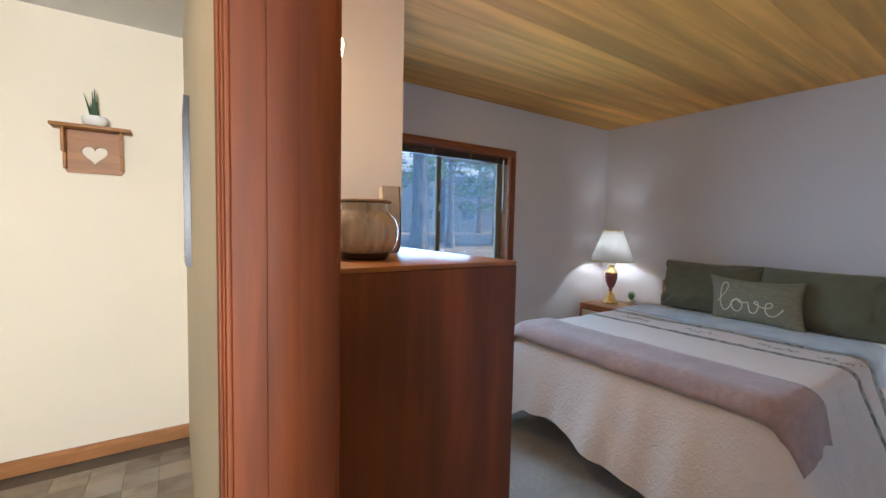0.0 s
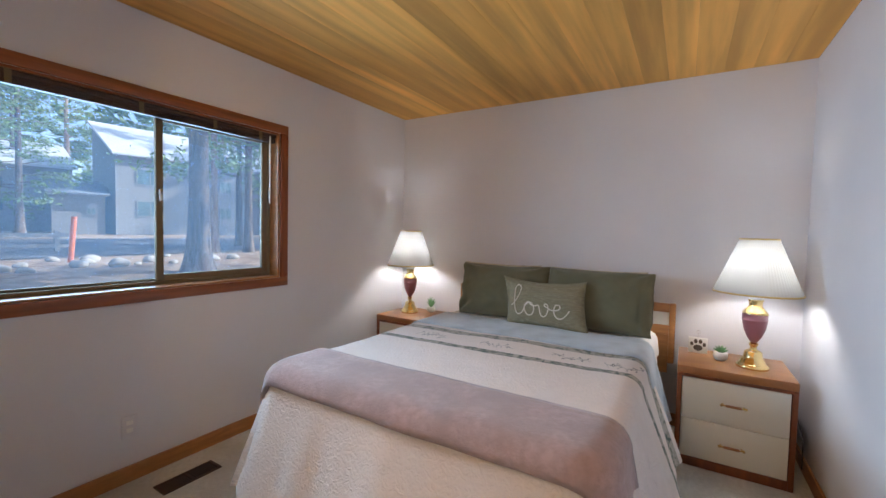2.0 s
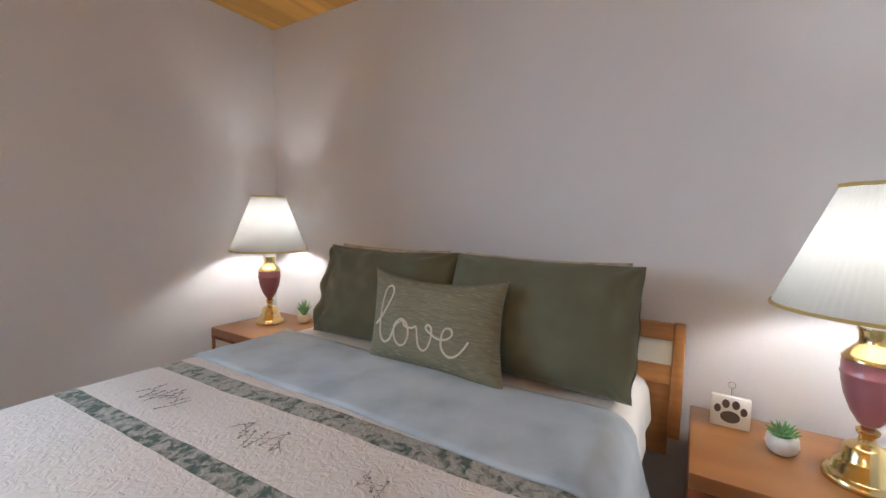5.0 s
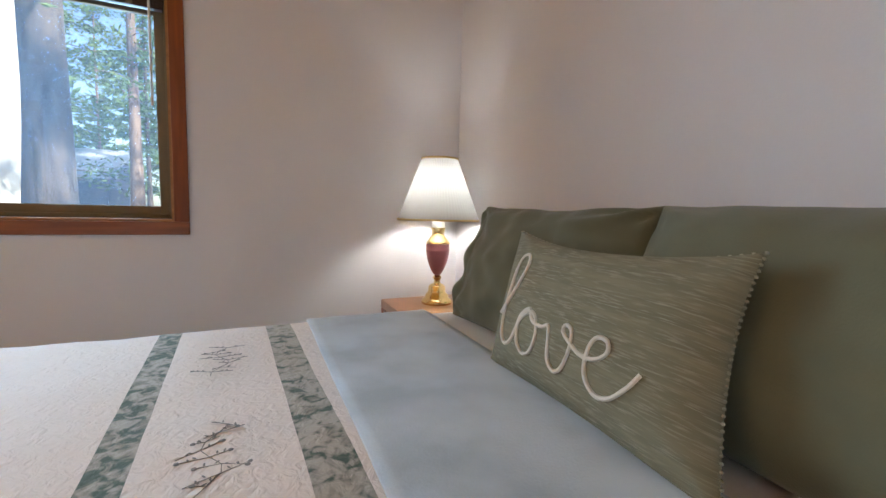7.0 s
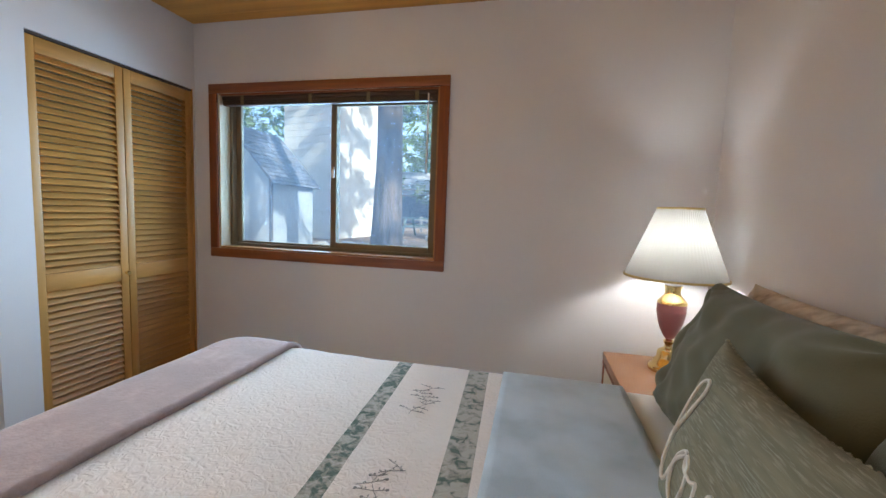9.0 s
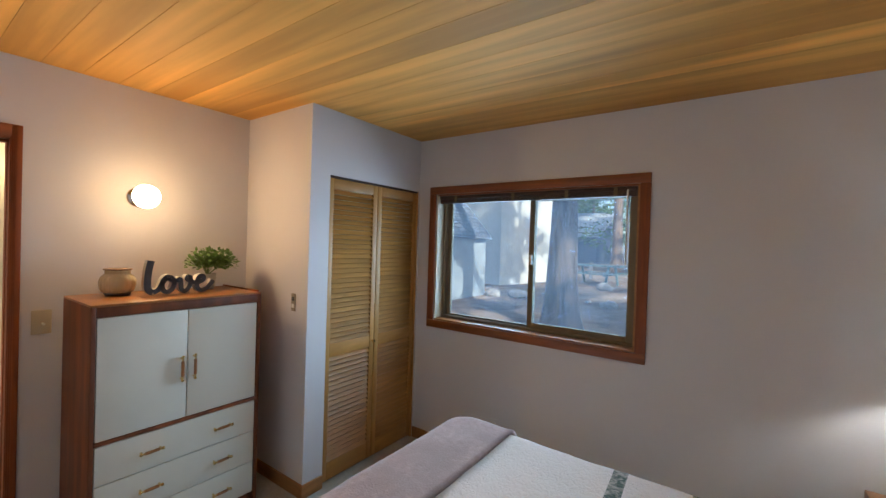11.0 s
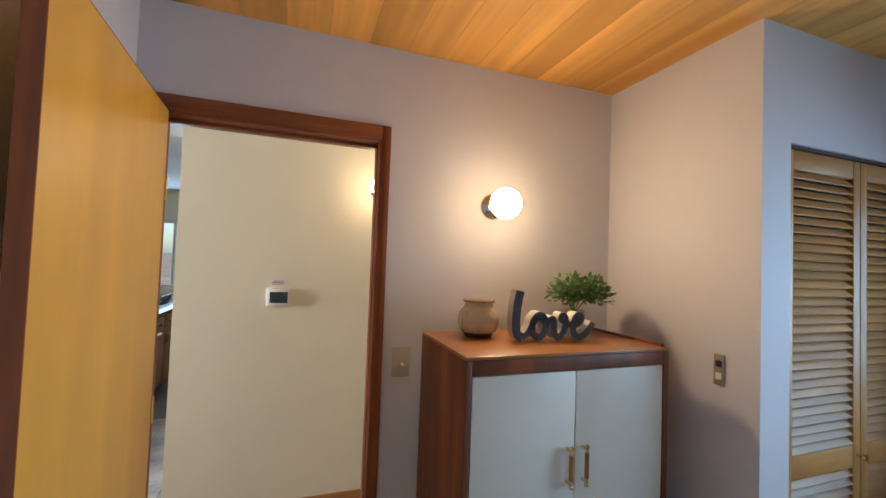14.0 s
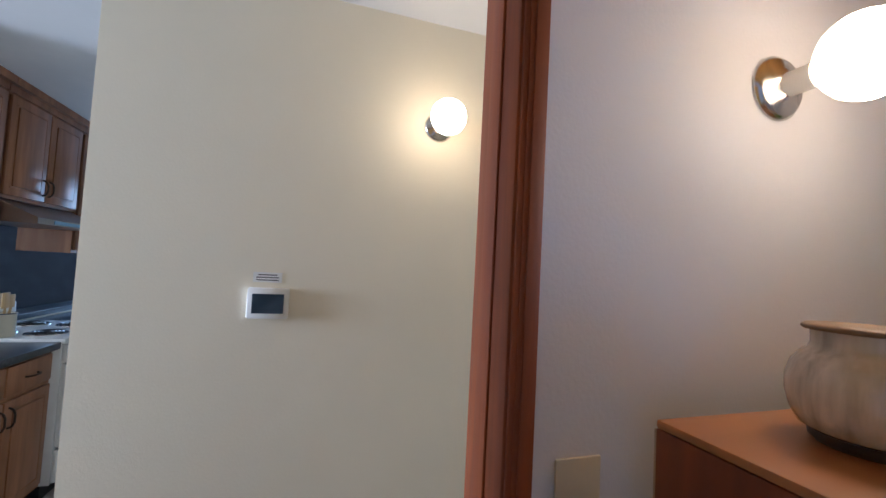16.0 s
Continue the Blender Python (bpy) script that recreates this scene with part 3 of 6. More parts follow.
# bed
BX0, BX1, BY0, BY1, BT = 1.66, 3.66, 0.72, 2.22, 0.685
bed = thing("bed", "queen bed with wooden headboard with cream panel", "bed", (0, 0, 0))
part("box_spring", boxes((BX0 + 0.075, BX1, BY0 + 0.06, BY1 - 0.06, 0.14, 0.40), bevel=0.03), SHEETWHITE, bed)
part("mattress", boxes((BX0 + 0.07, BX1, BY0 + 0.055, BY1 - 0.055, 0.402, BT - 0.012), bevel=0.06), SHEETWHITE, bed, "white sheeted mattress")
for x in (BX0 + 0.40, BX1 - 0.15):
    for y in (BY0 + 0.35, BY1 - 0.35):
        part("leg", boxes((x - 0.03, x + 0.03, y - 0.03, y + 0.03, 0, 0.14)), BLACK, bed)
HY0, HY1, HP = 0.618, 2.262, 0.038
part("headboard_top_rail", boxes((3.66, 3.69, HY0 + HP, HY1 - HP, 0.815, 0.875), bevel=0.005), TRIMB, bed, "orange-brown wooden rail")
part("headboard_panel", boxes((3.67, 3.682, HY0 + HP, HY1 - HP, 0.727, 0.815)), DRAWERFRONT, bed, "cream laminate panel")
part("headboard_mid_rail", boxes((3.66, 3.69, HY0 + HP, HY1 - HP, 0.660, 0.727), bevel=0.005), TRIMB, bed)
part("headboard_lower_panel", boxes((3.672, 3.684, HY0 + HP, HY1 - HP, 0.40, 0.660)), TRIMB, bed)
for y in (HY0, HY1 - HP):
    part("headboard_post", boxes((3.655, 3.695, y, y + HP, 0.47, 0.878), bevel=0.006), TRIMB, bed)


def drape(name, x0, x1, over_foot, drop_l, drop_r, lift, material, label, category, step=0.03, wave=0.012, hem=None, thick=0.006, foot_wave=0.03, puff=0.0, foot_hem=None, flare=0.10, strip=False, corner=0.13):
    """A cloth laid over the mattress: flat on top, rounded over the edges, hanging in soft folds."""
    bm = bmesh.new()
    top = BT + lift
    w = BY1 - BY0
    ny = int((w + drop_l + drop_r) / step)
    nx = int((x1 - x0 + over_foot) / step)
    rad = 0.075
    verts = {}
    for i in range(nx + 1):
        b = x0 - over_foot + (x1 - x0 + over_foot) * i / nx          # lengthwise; under x0 it hangs over the foot
        for j in range(ny + 1):
            a = BY0 - drop_r + (w + drop_l + drop_r) * j / ny
            RC = corner if over_foot else rad
            fx = max(0.0, x0 + RC - b) if over_foot else 0.0
            fy = max(0.0, BY0 + RC - a, a - (BY1 - RC))
            o = max(0.0, math.hypot(fx, fy) - RC + rad)
            sy = -1 if a < (BY0 + BY1) / 2 else 1
            lim = drop_l if sy > 0 else drop_r
            share = fx / (fx + fy) if fx + fy > 0 else 0.0
            if not strip:
                lim = lim * (1 - share) + (foot_hem(a) if foot_hem else over_foot) * share
            if o > lim and not strip:
                o = lim + (o - lim) * 0.02
                if o > lim + 0.009:
                    continue
            if o > 0:
                hyp = math.hypot(fx, fy)
                ua, ub = fy / hyp * sy, -fx / hyp
                ex = (x0 + RC if fx > 0 else b) + ub * RC
                ey = ((BY0 + RC if sy < 0 else BY1 - RC) if fy > 0 else a) + ua * RC
                if o < rad * 1.57:
                    out, down = rad * math.sin(o / rad), rad * (1 - math.cos(o / rad))
                else:
                    out, down = rad + flare * (o - rad * 1.57), rad + (o - rad * 1.57) * (1 - 0.5 * flare * flare)
                t = min(1.0, down / 0.4)
                s = ey * 8.0 if share > 0.5 else ex * 9.0
                out += t * (wave * math.sin(s * 1.7 + 0.6) + 0.6 * wave * math.sin(s * 3.9)) + foot_wave * t * share * math.sin(ey * 5.2 + 0.7)
                px, py, pz = ex + ub * (out - rad), ey + ua * (out - rad), top - down
            else:
                px, py, pz = b, a, top
            pz += 0.004 * noise.noise((px * 7, py * 7, 1.0)) + puff * noise.noise((px * 22, py * 22, 2.0)) + 0.006 * noise.noise((px * 2.5, py * 2.5, 5.0))
            if pz < 0.012:
                pz = 0.012
            verts[i, j] = bm.verts.new((px, py, pz))
    for i in range(nx):
        for j in range(ny):
            q = [verts.get(k) for k in ((i, j), (i + 1, j), (i + 1, j + 1), (i, j + 1))]
            if all(q):
                bm.faces.new(q)
            elif sum(v is not None for v in q) == 3:
                bm.faces.new([v for v in q if v])
    ob = part(name, bm, material, None, "", 180)
    md = ob.modifiers.new("thickness", "SOLIDIFY")
    md.thickness, md.offset = thick, 1
    return tagged(ob, label, category)


def quilt_material():
    """White quilted cotton with two printed leaf bands, sprig embroidery between them."""
    m = mat("white_quilted_cotton", (0.73, 0.645, 0.60), 0.9, var=0.02, scale=20, bump=0.0, sheen=0.08)
    nt = m.node_tree
    n, l = nt.nodes, nt.links
    b = n["Principled BSDF"]
    base = b.inputs["Base Color"].links[0].from_socket
    tc = n.new("ShaderNodeTexCoord")
    sep = n.new("ShaderNodeSeparateXYZ")
    l.new(tc.outputs["Object"], sep.inputs[0])
    slant, along = n.new("ShaderNodeMath"), n.new("ShaderNodeMath")
    slant.operation, along.operation = "MULTIPLY_ADD", "ADD"
    slant.inputs[1].default_value, slant.inputs[2].default_value = 0.05, -0.075
    l.new(sep.outputs[1], slant.inputs[0])
    l.new(sep.outputs[0], along.inputs[0])
    l.new(slant.outputs[0], along.inputs[1])
    # puckered stitching
    vor = n.new("ShaderNodeTexNoise")
    vor.inputs["Scale"].default_value, vor.inputs["Detail"].default_value, vor.inputs["Distortion"].default_value = 42, 2, 1.5
    l.new(tc.outputs["Object"], vor.inputs["Vector"])
    bp = n.new("ShaderNodeBump")
    bp.inputs["Strength"].default_value, bp.inputs["Distance"].default_value = 1.0, 0.0055
    l.new(vor.outputs[0], bp.inputs["Height"])
    l.new(bp.outputs[0], b.inputs["Normal"])

    def between(lo, hi):
        g, s, mm = n.new("ShaderNodeMath"), n.new("ShaderNodeMath"), n.new("ShaderNodeMath")
        g.operation, s.operation, mm.operation = "GREATER_THAN", "LESS_THAN", "MULTIPLY"
        g.inputs[1].default_value, s.inputs[1].default_value = lo, hi
        l.new(along.outputs[0], g.inputs[0])
        l.new(along.outputs[0], s.inputs[0])
        l.new(g.outputs[0], mm.inputs[0])
        l.new(s.outputs[0], mm.inputs[1])
        return mm.outputs[0]

    def leafy(lo, hi, pos):
        t = n.new("ShaderNodeTexNoise")
        t.inputs["Scale"].default_value, t.inputs["Detail"].default_value, t.inputs["Distortion"].default_value = 38, 5, 0.8
        l.new(tc.outputs["Object"], t.inputs["Vector"])
        r = n.new("ShaderNodeValToRGB")
        r.color_ramp.interpolation = "LINEAR"
        e = r.color_ramp.elements
        e[0].position, e[0].color = pos, (0.065, 0.105, 0.085, 1)
        e[1].position, e[1].color = pos + 0.09, (0.27, 0.255, 0.215, 1)
        e2 = e.new(pos + 0.19)
        e2.color = (0.40, 0.365, 0.32, 1)
        l.new(t.outputs[0], r.inputs[0])
        mx = n.new("ShaderNodeMix")
        mx.data_type = "RGBA"
        l.new(between(lo, hi), mx.inputs[0])
        l.new(r.outputs[0], mx.inputs[7])
        return mx
    m1, m2 = leafy(2.476, 2.530, 0.42), leafy(2.747, 2.818, 0.36)
    l.new(base, m1.inputs[6])
    l.new(m1.outputs[2], m2.inputs[6])
    l.new(m2.outputs[2], b.inputs["Base Color"])
    return m


def foot_hem(a):
    """How far the spread hangs over the foot: caught up between the corner and the middle."""
    knots = ((0.0, 0.60), (0.75, 0.60), (1.10, 0.57), (1.40, 0.53), (1.72, 0.475), (1.92, 0.50), (2.10, 0.60), (2.30, 0.62), (3.2, 0.62))
    for (a0, h0), (a1, h1) in zip(knots, knots[1:]):
        if a <= a1:
            f = min(1.0, max(0.0, (a - a0) / (a1 - a0)))
            return h0 + (h1 - h0) * f * f * (3 - 2 * f)
    return 0.62


QUILT = quilt_material()
quilt = drape("quilt", BX0, 2.90, 0.60, 0.57, 0.57, 0.004, QUILT, "white quilted bedspread with printed leaf bands on the bed", "quilt", step=0.022, puff=0.0018, foot_wave=0.03, foot_hem=foot_hem, flare=0.33)
drape("blue_blanket", 2.838, 3.24, 0, 0.42, 0.50, 0.012, SHEETBLUE, "pale blue blanket folded back below the pillows", "blanket", step=0.022, thick=0.008, flare=0.27)
drape("bed_sheet", 3.10, 3.66, 0, 0.12, 0.20, -0.002, SHEETWHITE, "white bed sheet under the pillows", "sheet", step=0.03, thick=0.003)
drape("throw_blanket", 1.650, 1.985, 0.03, 0.17, 0.40, 0.013, THROW, "mauve-grey fleece throw laid across the foot of the bed", "throw blanket", step=0.022, thick=0.020, wave=0.014, strip=True, flare=0.20)


THREAD = mat("grey_green_embroidery", (0.22, 0.215, 0.21), 0.9, var=0.2, bump=0.0)


def sprig(y, x, flip):
    """A stitched flower sprig lying on the quilt."""
    bm, z = bmesh.new(), BT + 0.0125
    rnd = random.Random(int(y * 100))
    p = Vector((x, y - 0.10, z))
    for k in range(8):
        q = p + Vector((0.018 * math.sin(k * 1.1 + flip), 0.023, 0))
        rod(bm, p, q, 0.0007, 4)
        for s in (-1, 1):
            e = q + Vector((s * rnd.uniform(0.012, 0.045), rnd.uniform(-0.02, 0.025), 0))
            rod(bm, q, e, 0.0007, 4)
            for m in range(2):
                f = q + (e - q) * (0.35 + 0.3 * m)
                g = f + Vector((rnd.uniform(-0.012, 0.012), rnd.uniform(0.004, 0.014), 0))
                bmesh.ops.create_icosphere(bm, subdivisions=1, radius=1, matrix=Matrix.LocRotScale((f + g) / 2, (g - f).to_track_quat("X", "Z"), (0.0048, 0.0016, 0.0008)))
            if rnd.random() < 0.4:
                bmesh.ops.create_icosphere(bm, subdivisions=1, radius=1, matrix=Matrix.LocRotScale(e, None, (0.0045, 0.0045, 0.0012)))
        p = q
    part("embroidered_sprig", bm, THREAD, quilt, "dark stitched flower sprig")


for k, (sy_, sx_) in enumerate(((1.88, 2.60), (1.465, 2.615), (1.06, 2.628), (0.80, 2.64))):
    sprig(sy_, sx_, k)


def pillow_point(u, v, w, h, t, pinch, shear, side=1):
    """Where a cushion's cloth lies for u, v from -1 to 1: drawn in along its edges, full in the middle, pointed at its corners."""
    fill = max(0.0, (1 - abs(u) ** 3.2) * (1 - abs(v) ** 3.0)) ** 0.62
    z = h / 2 + v * h / 2 * (1 - pinch * (1.3 if v > 0 else 0.35) * (1 - u * u) * abs(v) ** 3)
    y = u * w / 2 * (1 - 0.45 * pinch * (1 - v * v) * abs(u) ** 3) * (1 + 0.15 * shear * v) + shear * (z - h / 2)
    return Vector((-side * (t / 2 * fill + 0.003), y, z)), fill


def pillow_mesh(w, h, t, pinch=0.05, wrinkle=0.004, seed=0.0, shear=0.0, hem=0):
    """A stuffed cushion standing in the yz plane, its front towards -x; origin at the middle of its lower edge. hem: the open, creased side of a pillowcase."""
    bm = bmesh.new()
    nu, nv = 84, 56
    for side in (1, -1):
        g = {}
        for i in range(nu + 1):
            for j in range(nv + 1):
                u, v = -1 + 2 * i / nu, -1 + 2 * j / nv
                p, fill = pillow_point(u, v, w, h, t, pinch, shear, side)
                # folds run in from the corners and fade towards the full middle
                a = math.atan2(abs(v) - 1.05, abs(u) - 1.05)
                near = math.exp(-3.0 * math.hypot(1 - abs(u), 1 - abs(v)))
                fold = near * math.sin(9.0 * a + 3.0 * noise.noise((u * 2 + seed, v * 2, side)) + seed)
                soft = noise.noise((u * 2.2 + seed, v * 1.8, side * 3.0)) + 0.5 * noise.noise((u * 5 + seed, v * 4, side + 4.0))
                edge = max(abs(u), abs(v))
                p.x += wrinkle * (soft * fill ** 0.4 + 1.1 * fold * min(1.0, fill * 3))
                if edge > 0.97:
                    p.x *= 0.8
                if hem:
                    hu = u * hem
                    k = math.exp(-((hu - 0.80) / 0.018) ** 2)
                    p.x += side * 0.0035 * k
                    if hu > 0.8:
                        q = (hu - 0.8) / 0.2
                        p.x += -side * wrinkle * 1.1 * q * (0.5 + 0.5 * math.sin(v * 8.0 + seed)) * (1 - v ** 6)
                        p.y += hem * 0.012 * q * noise.noise((v * 3.5 + seed, 0.3, 0.0))
                g[i, j] = bm.verts.new(p)
        for i in range(nu):
            for j in range(nv):
                bm.faces.new((g[i, j], g[i + 1, j], g[i + 1, j + 1], g[i, j + 1]))
    bmesh.ops.remove_doubles(bm, verts=[v for v in bm.verts if abs(v.co.x) < 0.0048], dist=0.0062)
    return bm


def pillow(name, label, where, w, h, t, tilt, turn, material, seed, group="", pinch=0.04, wrinkle=0.012, shear=0.0, hem=0):
    ob = part(name, pillow_mesh(w, h, t, pinch, wrinkle, seed, shear, hem), material, None, "", 180)
    ob.matrix_world = pose(*where) @ pose(0, 0, 0, 0, 0, turn) @ pose(0, 0, 0, 0, tilt, 0)
    return tagged(ob, label, "pillow", group)


pillow("bed_pillow", "olive green pillow leaning on the headboard", (3.345, 1.765, BT + 0.010), 0.70, 0.425, 0.17, 24, 3, PILLOWGREEN, 0.7, "green pillows", 0.07, 0.024, 0.08, 1)
pillow("bed_pillow", "olive green pillow leaning on the headboard", (3.335, 1.090, BT + 0.010), 0.70, 0.425, 0.18, 24, -2, PILLOWGREEN, 7.0, "green pillows", 0.035, 0.014, 0.0, -1)
SHAM = mat("beige_patterned_sham_cloth", (0.42, 0.33, 0.25), 0.9, var=0.35, scale=30, bump=0.2, bump_scale=200, second=(0.55, 0.48, 0.40), second_scale=14)
pillow("sham_pillow", "beige patterned pillow standing behind the green pillows", (3.52, 1.86, BT + 0.008), 0.66, 0.40, 0.14, 14, 0, SHAM, 3.0, "patterned pillows")
pillow("sham_pillow", "beige patterned pillow standing behind the green pillows", (3.52, 1.12, BT + 0.008), 0.66, 0.40, 0.14, 14, 0, SHAM, 5.0, "patterned pillows")
LOVECLOTH = mat("grey_green_slub_weave", (0.245, 0.225, 0.148), 0.95, var=0.25, scale=5, stretch=(1, 6, 80), bump=0.4, bump_scale=60, second=(0.235, 0.215, 0.14), second_scale=0.8, contrast=(0.50, 0.80))
LOVECLOTH.node_tree.nodes["Color Ramp"].color_ramp.elements[1].color = (0.40, 0.38, 0.30, 1)
LETTERWHITE = mat("cream_embroidery_thread", (0.70, 0.64, 0.56), 0.9, var=0.05, bump=0.4, bump_scale=300)
LW, LH, LTH, LPINCH, LSHEAR = 0.58, 0.345, 0.13, 0.17, 0.22
lovep = pillow("love_cushion", "grey-green woven cushion with cream script lettering", (3.205, 1.402, BT + 0.012), LW, LH, LTH, 24, -2, LOVECLOTH, 11.0, "", LPINCH, 0.003, LSHEAR)

# script word, as a pen path (right, up) on a unit of letter height
SCRIPT = [(0.0, 0.34), (0.16, 0.50), (0.34, 0.80), (0.42, 1.06), (0.36, 1.20), (0.25, 1.12), (0.17, 0.80), (0.13, 0.40), (0.16, 0.10), (0.26, 0.0), (0.40, 0.10), (0.52, 0.36), (0.66, 0.50),
          (0.60, 0.50), (0.50, 0.36), (0.50, 0.12), (0.60, 0.0), (0.73, 0.06), (0.80, 0.26), (0.76, 0.44), (0.68, 0.50), (0.72, 0.40), (0.86, 0.38), (0.95, 0.42), (0.98, 0.30), (1.00, 0.08),
          (1.08, 0.0), (1.18, 0.08), (1.25, 0.28), (1.24, 0.46), (1.17, 0.50), (1.15, 0.42), (1.25, 0.34), (1.38, 0.28), (1.52, 0.30), (1.62, 0.40), (1.60, 0.50), (1.50, 0.49), (1.44, 0.34), (1.44, 0.12),
          (1.54, 0.0), (1.68, 0.04), (1.82, 0.20), (1.90, 0.34)]


def smooth_path(pts, n=8):
    out = []
    P = [pts[0]] + list(pts) + [pts[-1]]
    for k in range(1, len(P) - 2):
        p0, p1, p2, p3 = (Vector((*q, 0)) for q in P[k - 1:k + 3])
        for i in range(n):
            t = i / n
            out.append(0.5 * ((2 * p1) + (-p0 + p2) * t + (2 * p0 - 5 * p1 + 4 * p2 - p3) * t * t + (-p0 + 3 * p1 - 3 * p2 + p3) * t ** 3))
    out.append(Vector((*pts[-1], 0)))
    return out


def on_cushion(y, z, lift):
    """A point of the flat pattern laid on the stuffed front of the cushion."""
    u, v = y / (LW / 2), (z - LH / 2) / (LH / 2)
    p, fill = pillow_point(u, v, LW, LH, LTH, LPINCH, LSHEAR)
    return p + Vector((-lift, 0, 0))


bm = bmesh.new()
path = [on_cushion(0.235 - 0.222 * p.x, 0.060 + 0.175 * p.y, 0.0015) for p in smooth_path(SCRIPT)]
for a, b in zip(path, path[1:]):
    if (b - a).length > 1e-4:
        rod(bm, a, b + (b - a) * 0.25, 0.0040, 6)
part("lettering", bm, LETTERWHITE, lovep, "cream embroidered script word", 60)
bm = bmesh.new()
for k in range(150):
    s = k / 150 * 4
    e, f = int(s), s - int(s)
    u, v = ((-1 + 2 * f, 1), (1, 1 - 2 * f), (1 - 2 * f, -1), (-1, -1 + 2 * f))[e]
    p, fill = pillow_point(u, v, LW, LH, LTH, LPINCH, LSHEAR)
    bmesh.ops.create_icosphere(bm, subdivisions=1, radius=0.0036, matrix=Matrix.LocRotScale((0, p.y, p.z), None, (1.15, 0.8, 0.8)))
part("whip_stitch", bm, mat("olive_stitch_yarn", (0.33, 0.31, 0.23), 0.95, var=0.1, bump=0.2), lovep, "whip-stitched cushion edge", 60)


# things on the dresser
def script_sign():
    """A free-standing wooden word cut out in script, dark on its face with pale sides."""
    s = thing("love_sign", "dark grey wooden script word sign standing on the dresser", "sign", (0.33, 1.222, DH + 0.0005), turn=84)
    pts = [Vector((0.176 * p.x - 0.0, 0, 0.016 + 0.158 * p.y)) for p in smooth_path(SCRIPT[9:], 6)]
    ell = [Vector((0.176 * p.x, 0, 0.016 + 0.158 * p.y)) for p in smooth_path([(0.20, 1.06), (0.14, 0.70), (0.12, 0.30), (0.15, 0.08), (0.26, 0.0)], 6)]
    depth, half = 0.047, 0.0115
    def ribbon(ps, y0, y1, hw):
        bm = bmesh.new()
        rows = []
        for i, p in enumerate(ps):
            d = (ps[min(i + 1, len(ps) - 1)] - ps[max(i - 1, 0)]).normalized()
            nn = Vector((-d.z, 0, d.x)) * hw
            rows.append([bm.verts.new(p + nn + Vector((0, y0, 0))), bm.verts.new(p - nn + Vector((0, y0, 0))), bm.verts.new(p - nn + Vector((0, y1, 0))), bm.verts.new(p + nn + Vector((0, y1, 0)))])
        for a, b in zip(rows, rows[1:]):
            for k in range(4):
                bm.faces.new((a[k], a[(k + 1) % 4], b[(k + 1) % 4], b[k]))
        bm.faces.new(rows[0])
        bm.faces.new(list(reversed(rows[-1])))
        return bm
    side = mat("whitewashed_wood", (0.52, 0.49, 0.46), 0.7, var=0.15, scale=20, bump=0.2)
    face = mat("charcoal_painted_wood", (0.045, 0.05, 0.065), 0.5, var=0.3, scale=25, bump=0.3, second=(0.10, 0.105, 0.12))
    part("letter", ribbon(pts, 0, depth, half), side, s, "whitewashed letter sides", 40)
    part("letter", ribbon(ell, 0, depth, half * 1.35), side, s, "", 40)
    part("letter_face", ribbon(pts, -0.004, -0.0002, half), face, s, "charcoal painted letter fronts", 40)
    part("letter_face", ribbon(ell, -0.004, -0.0002, half * 1.35), face, s, "", 40)
    return s


script_sign()
GLAZE = mat("cream_lustre_glaze", (0.58, 0.51, 0.39), 0.12, var=0.32, scale=9, stretch=(5, 5, 0.5), bump=0.05, coat=0.6, second=(0.52, 0.42, 0.26), second_scale=4)
# near-black brown that paints the shadow at the jar's bottom
FOOTSHADE = mat("jar_foot_shade", (0.06, 0.045, 0.035), 0.35, var=0.1)
jar = thing("ceramic_jar", "round glazed cream ceramic jar with a wooden lid on the dresser", "jar", (0.20, 1.155, DH + 0.0005))
part("foot", lathe([(0.050, 0), (0.056, 0.006), (0.0575, 0.014), (0.0, 0.014)]), FOOTSHADE, jar, "foot coloured dark as the shadow under the jar", 60)
part("body", lathe([(0.056, 0.0142), (0.067, 0.020), (0.075, 0.036), (0.079, 0.056), (0.0785, 0.074), (0.073, 0.092), (0.064, 0.104), (0.0565, 0.110), (0.0545, 0.116), (0.0545, 0.131), (0.0, 0.131)], 36), GLAZE, jar, "glossy fluted cream body", 60)
part("lid", lathe([(0.060, 0.1315), (0.0625, 0.133), (0.0625, 0.1365), (0.059, 0.139), (0, 0.139)], 36), mat("dark_oak_lid", (0.22, 0.13, 0.065), 0.5, var=0.2, stretch=(1, 8, 1)), jar, "brown wooden lid", 60)

LEAF = mat("green_artificial_leaf", (0.12, 0.24, 0.06), 0.5, var=0.3, scale=8, bump=0.1, vary_piece=0.35, second=(0.17, 0.29, 0.10))
LEAF.node_tree.nodes["Principled BSDF"].inputs["Subsurface Weight"].default_value = 0.0


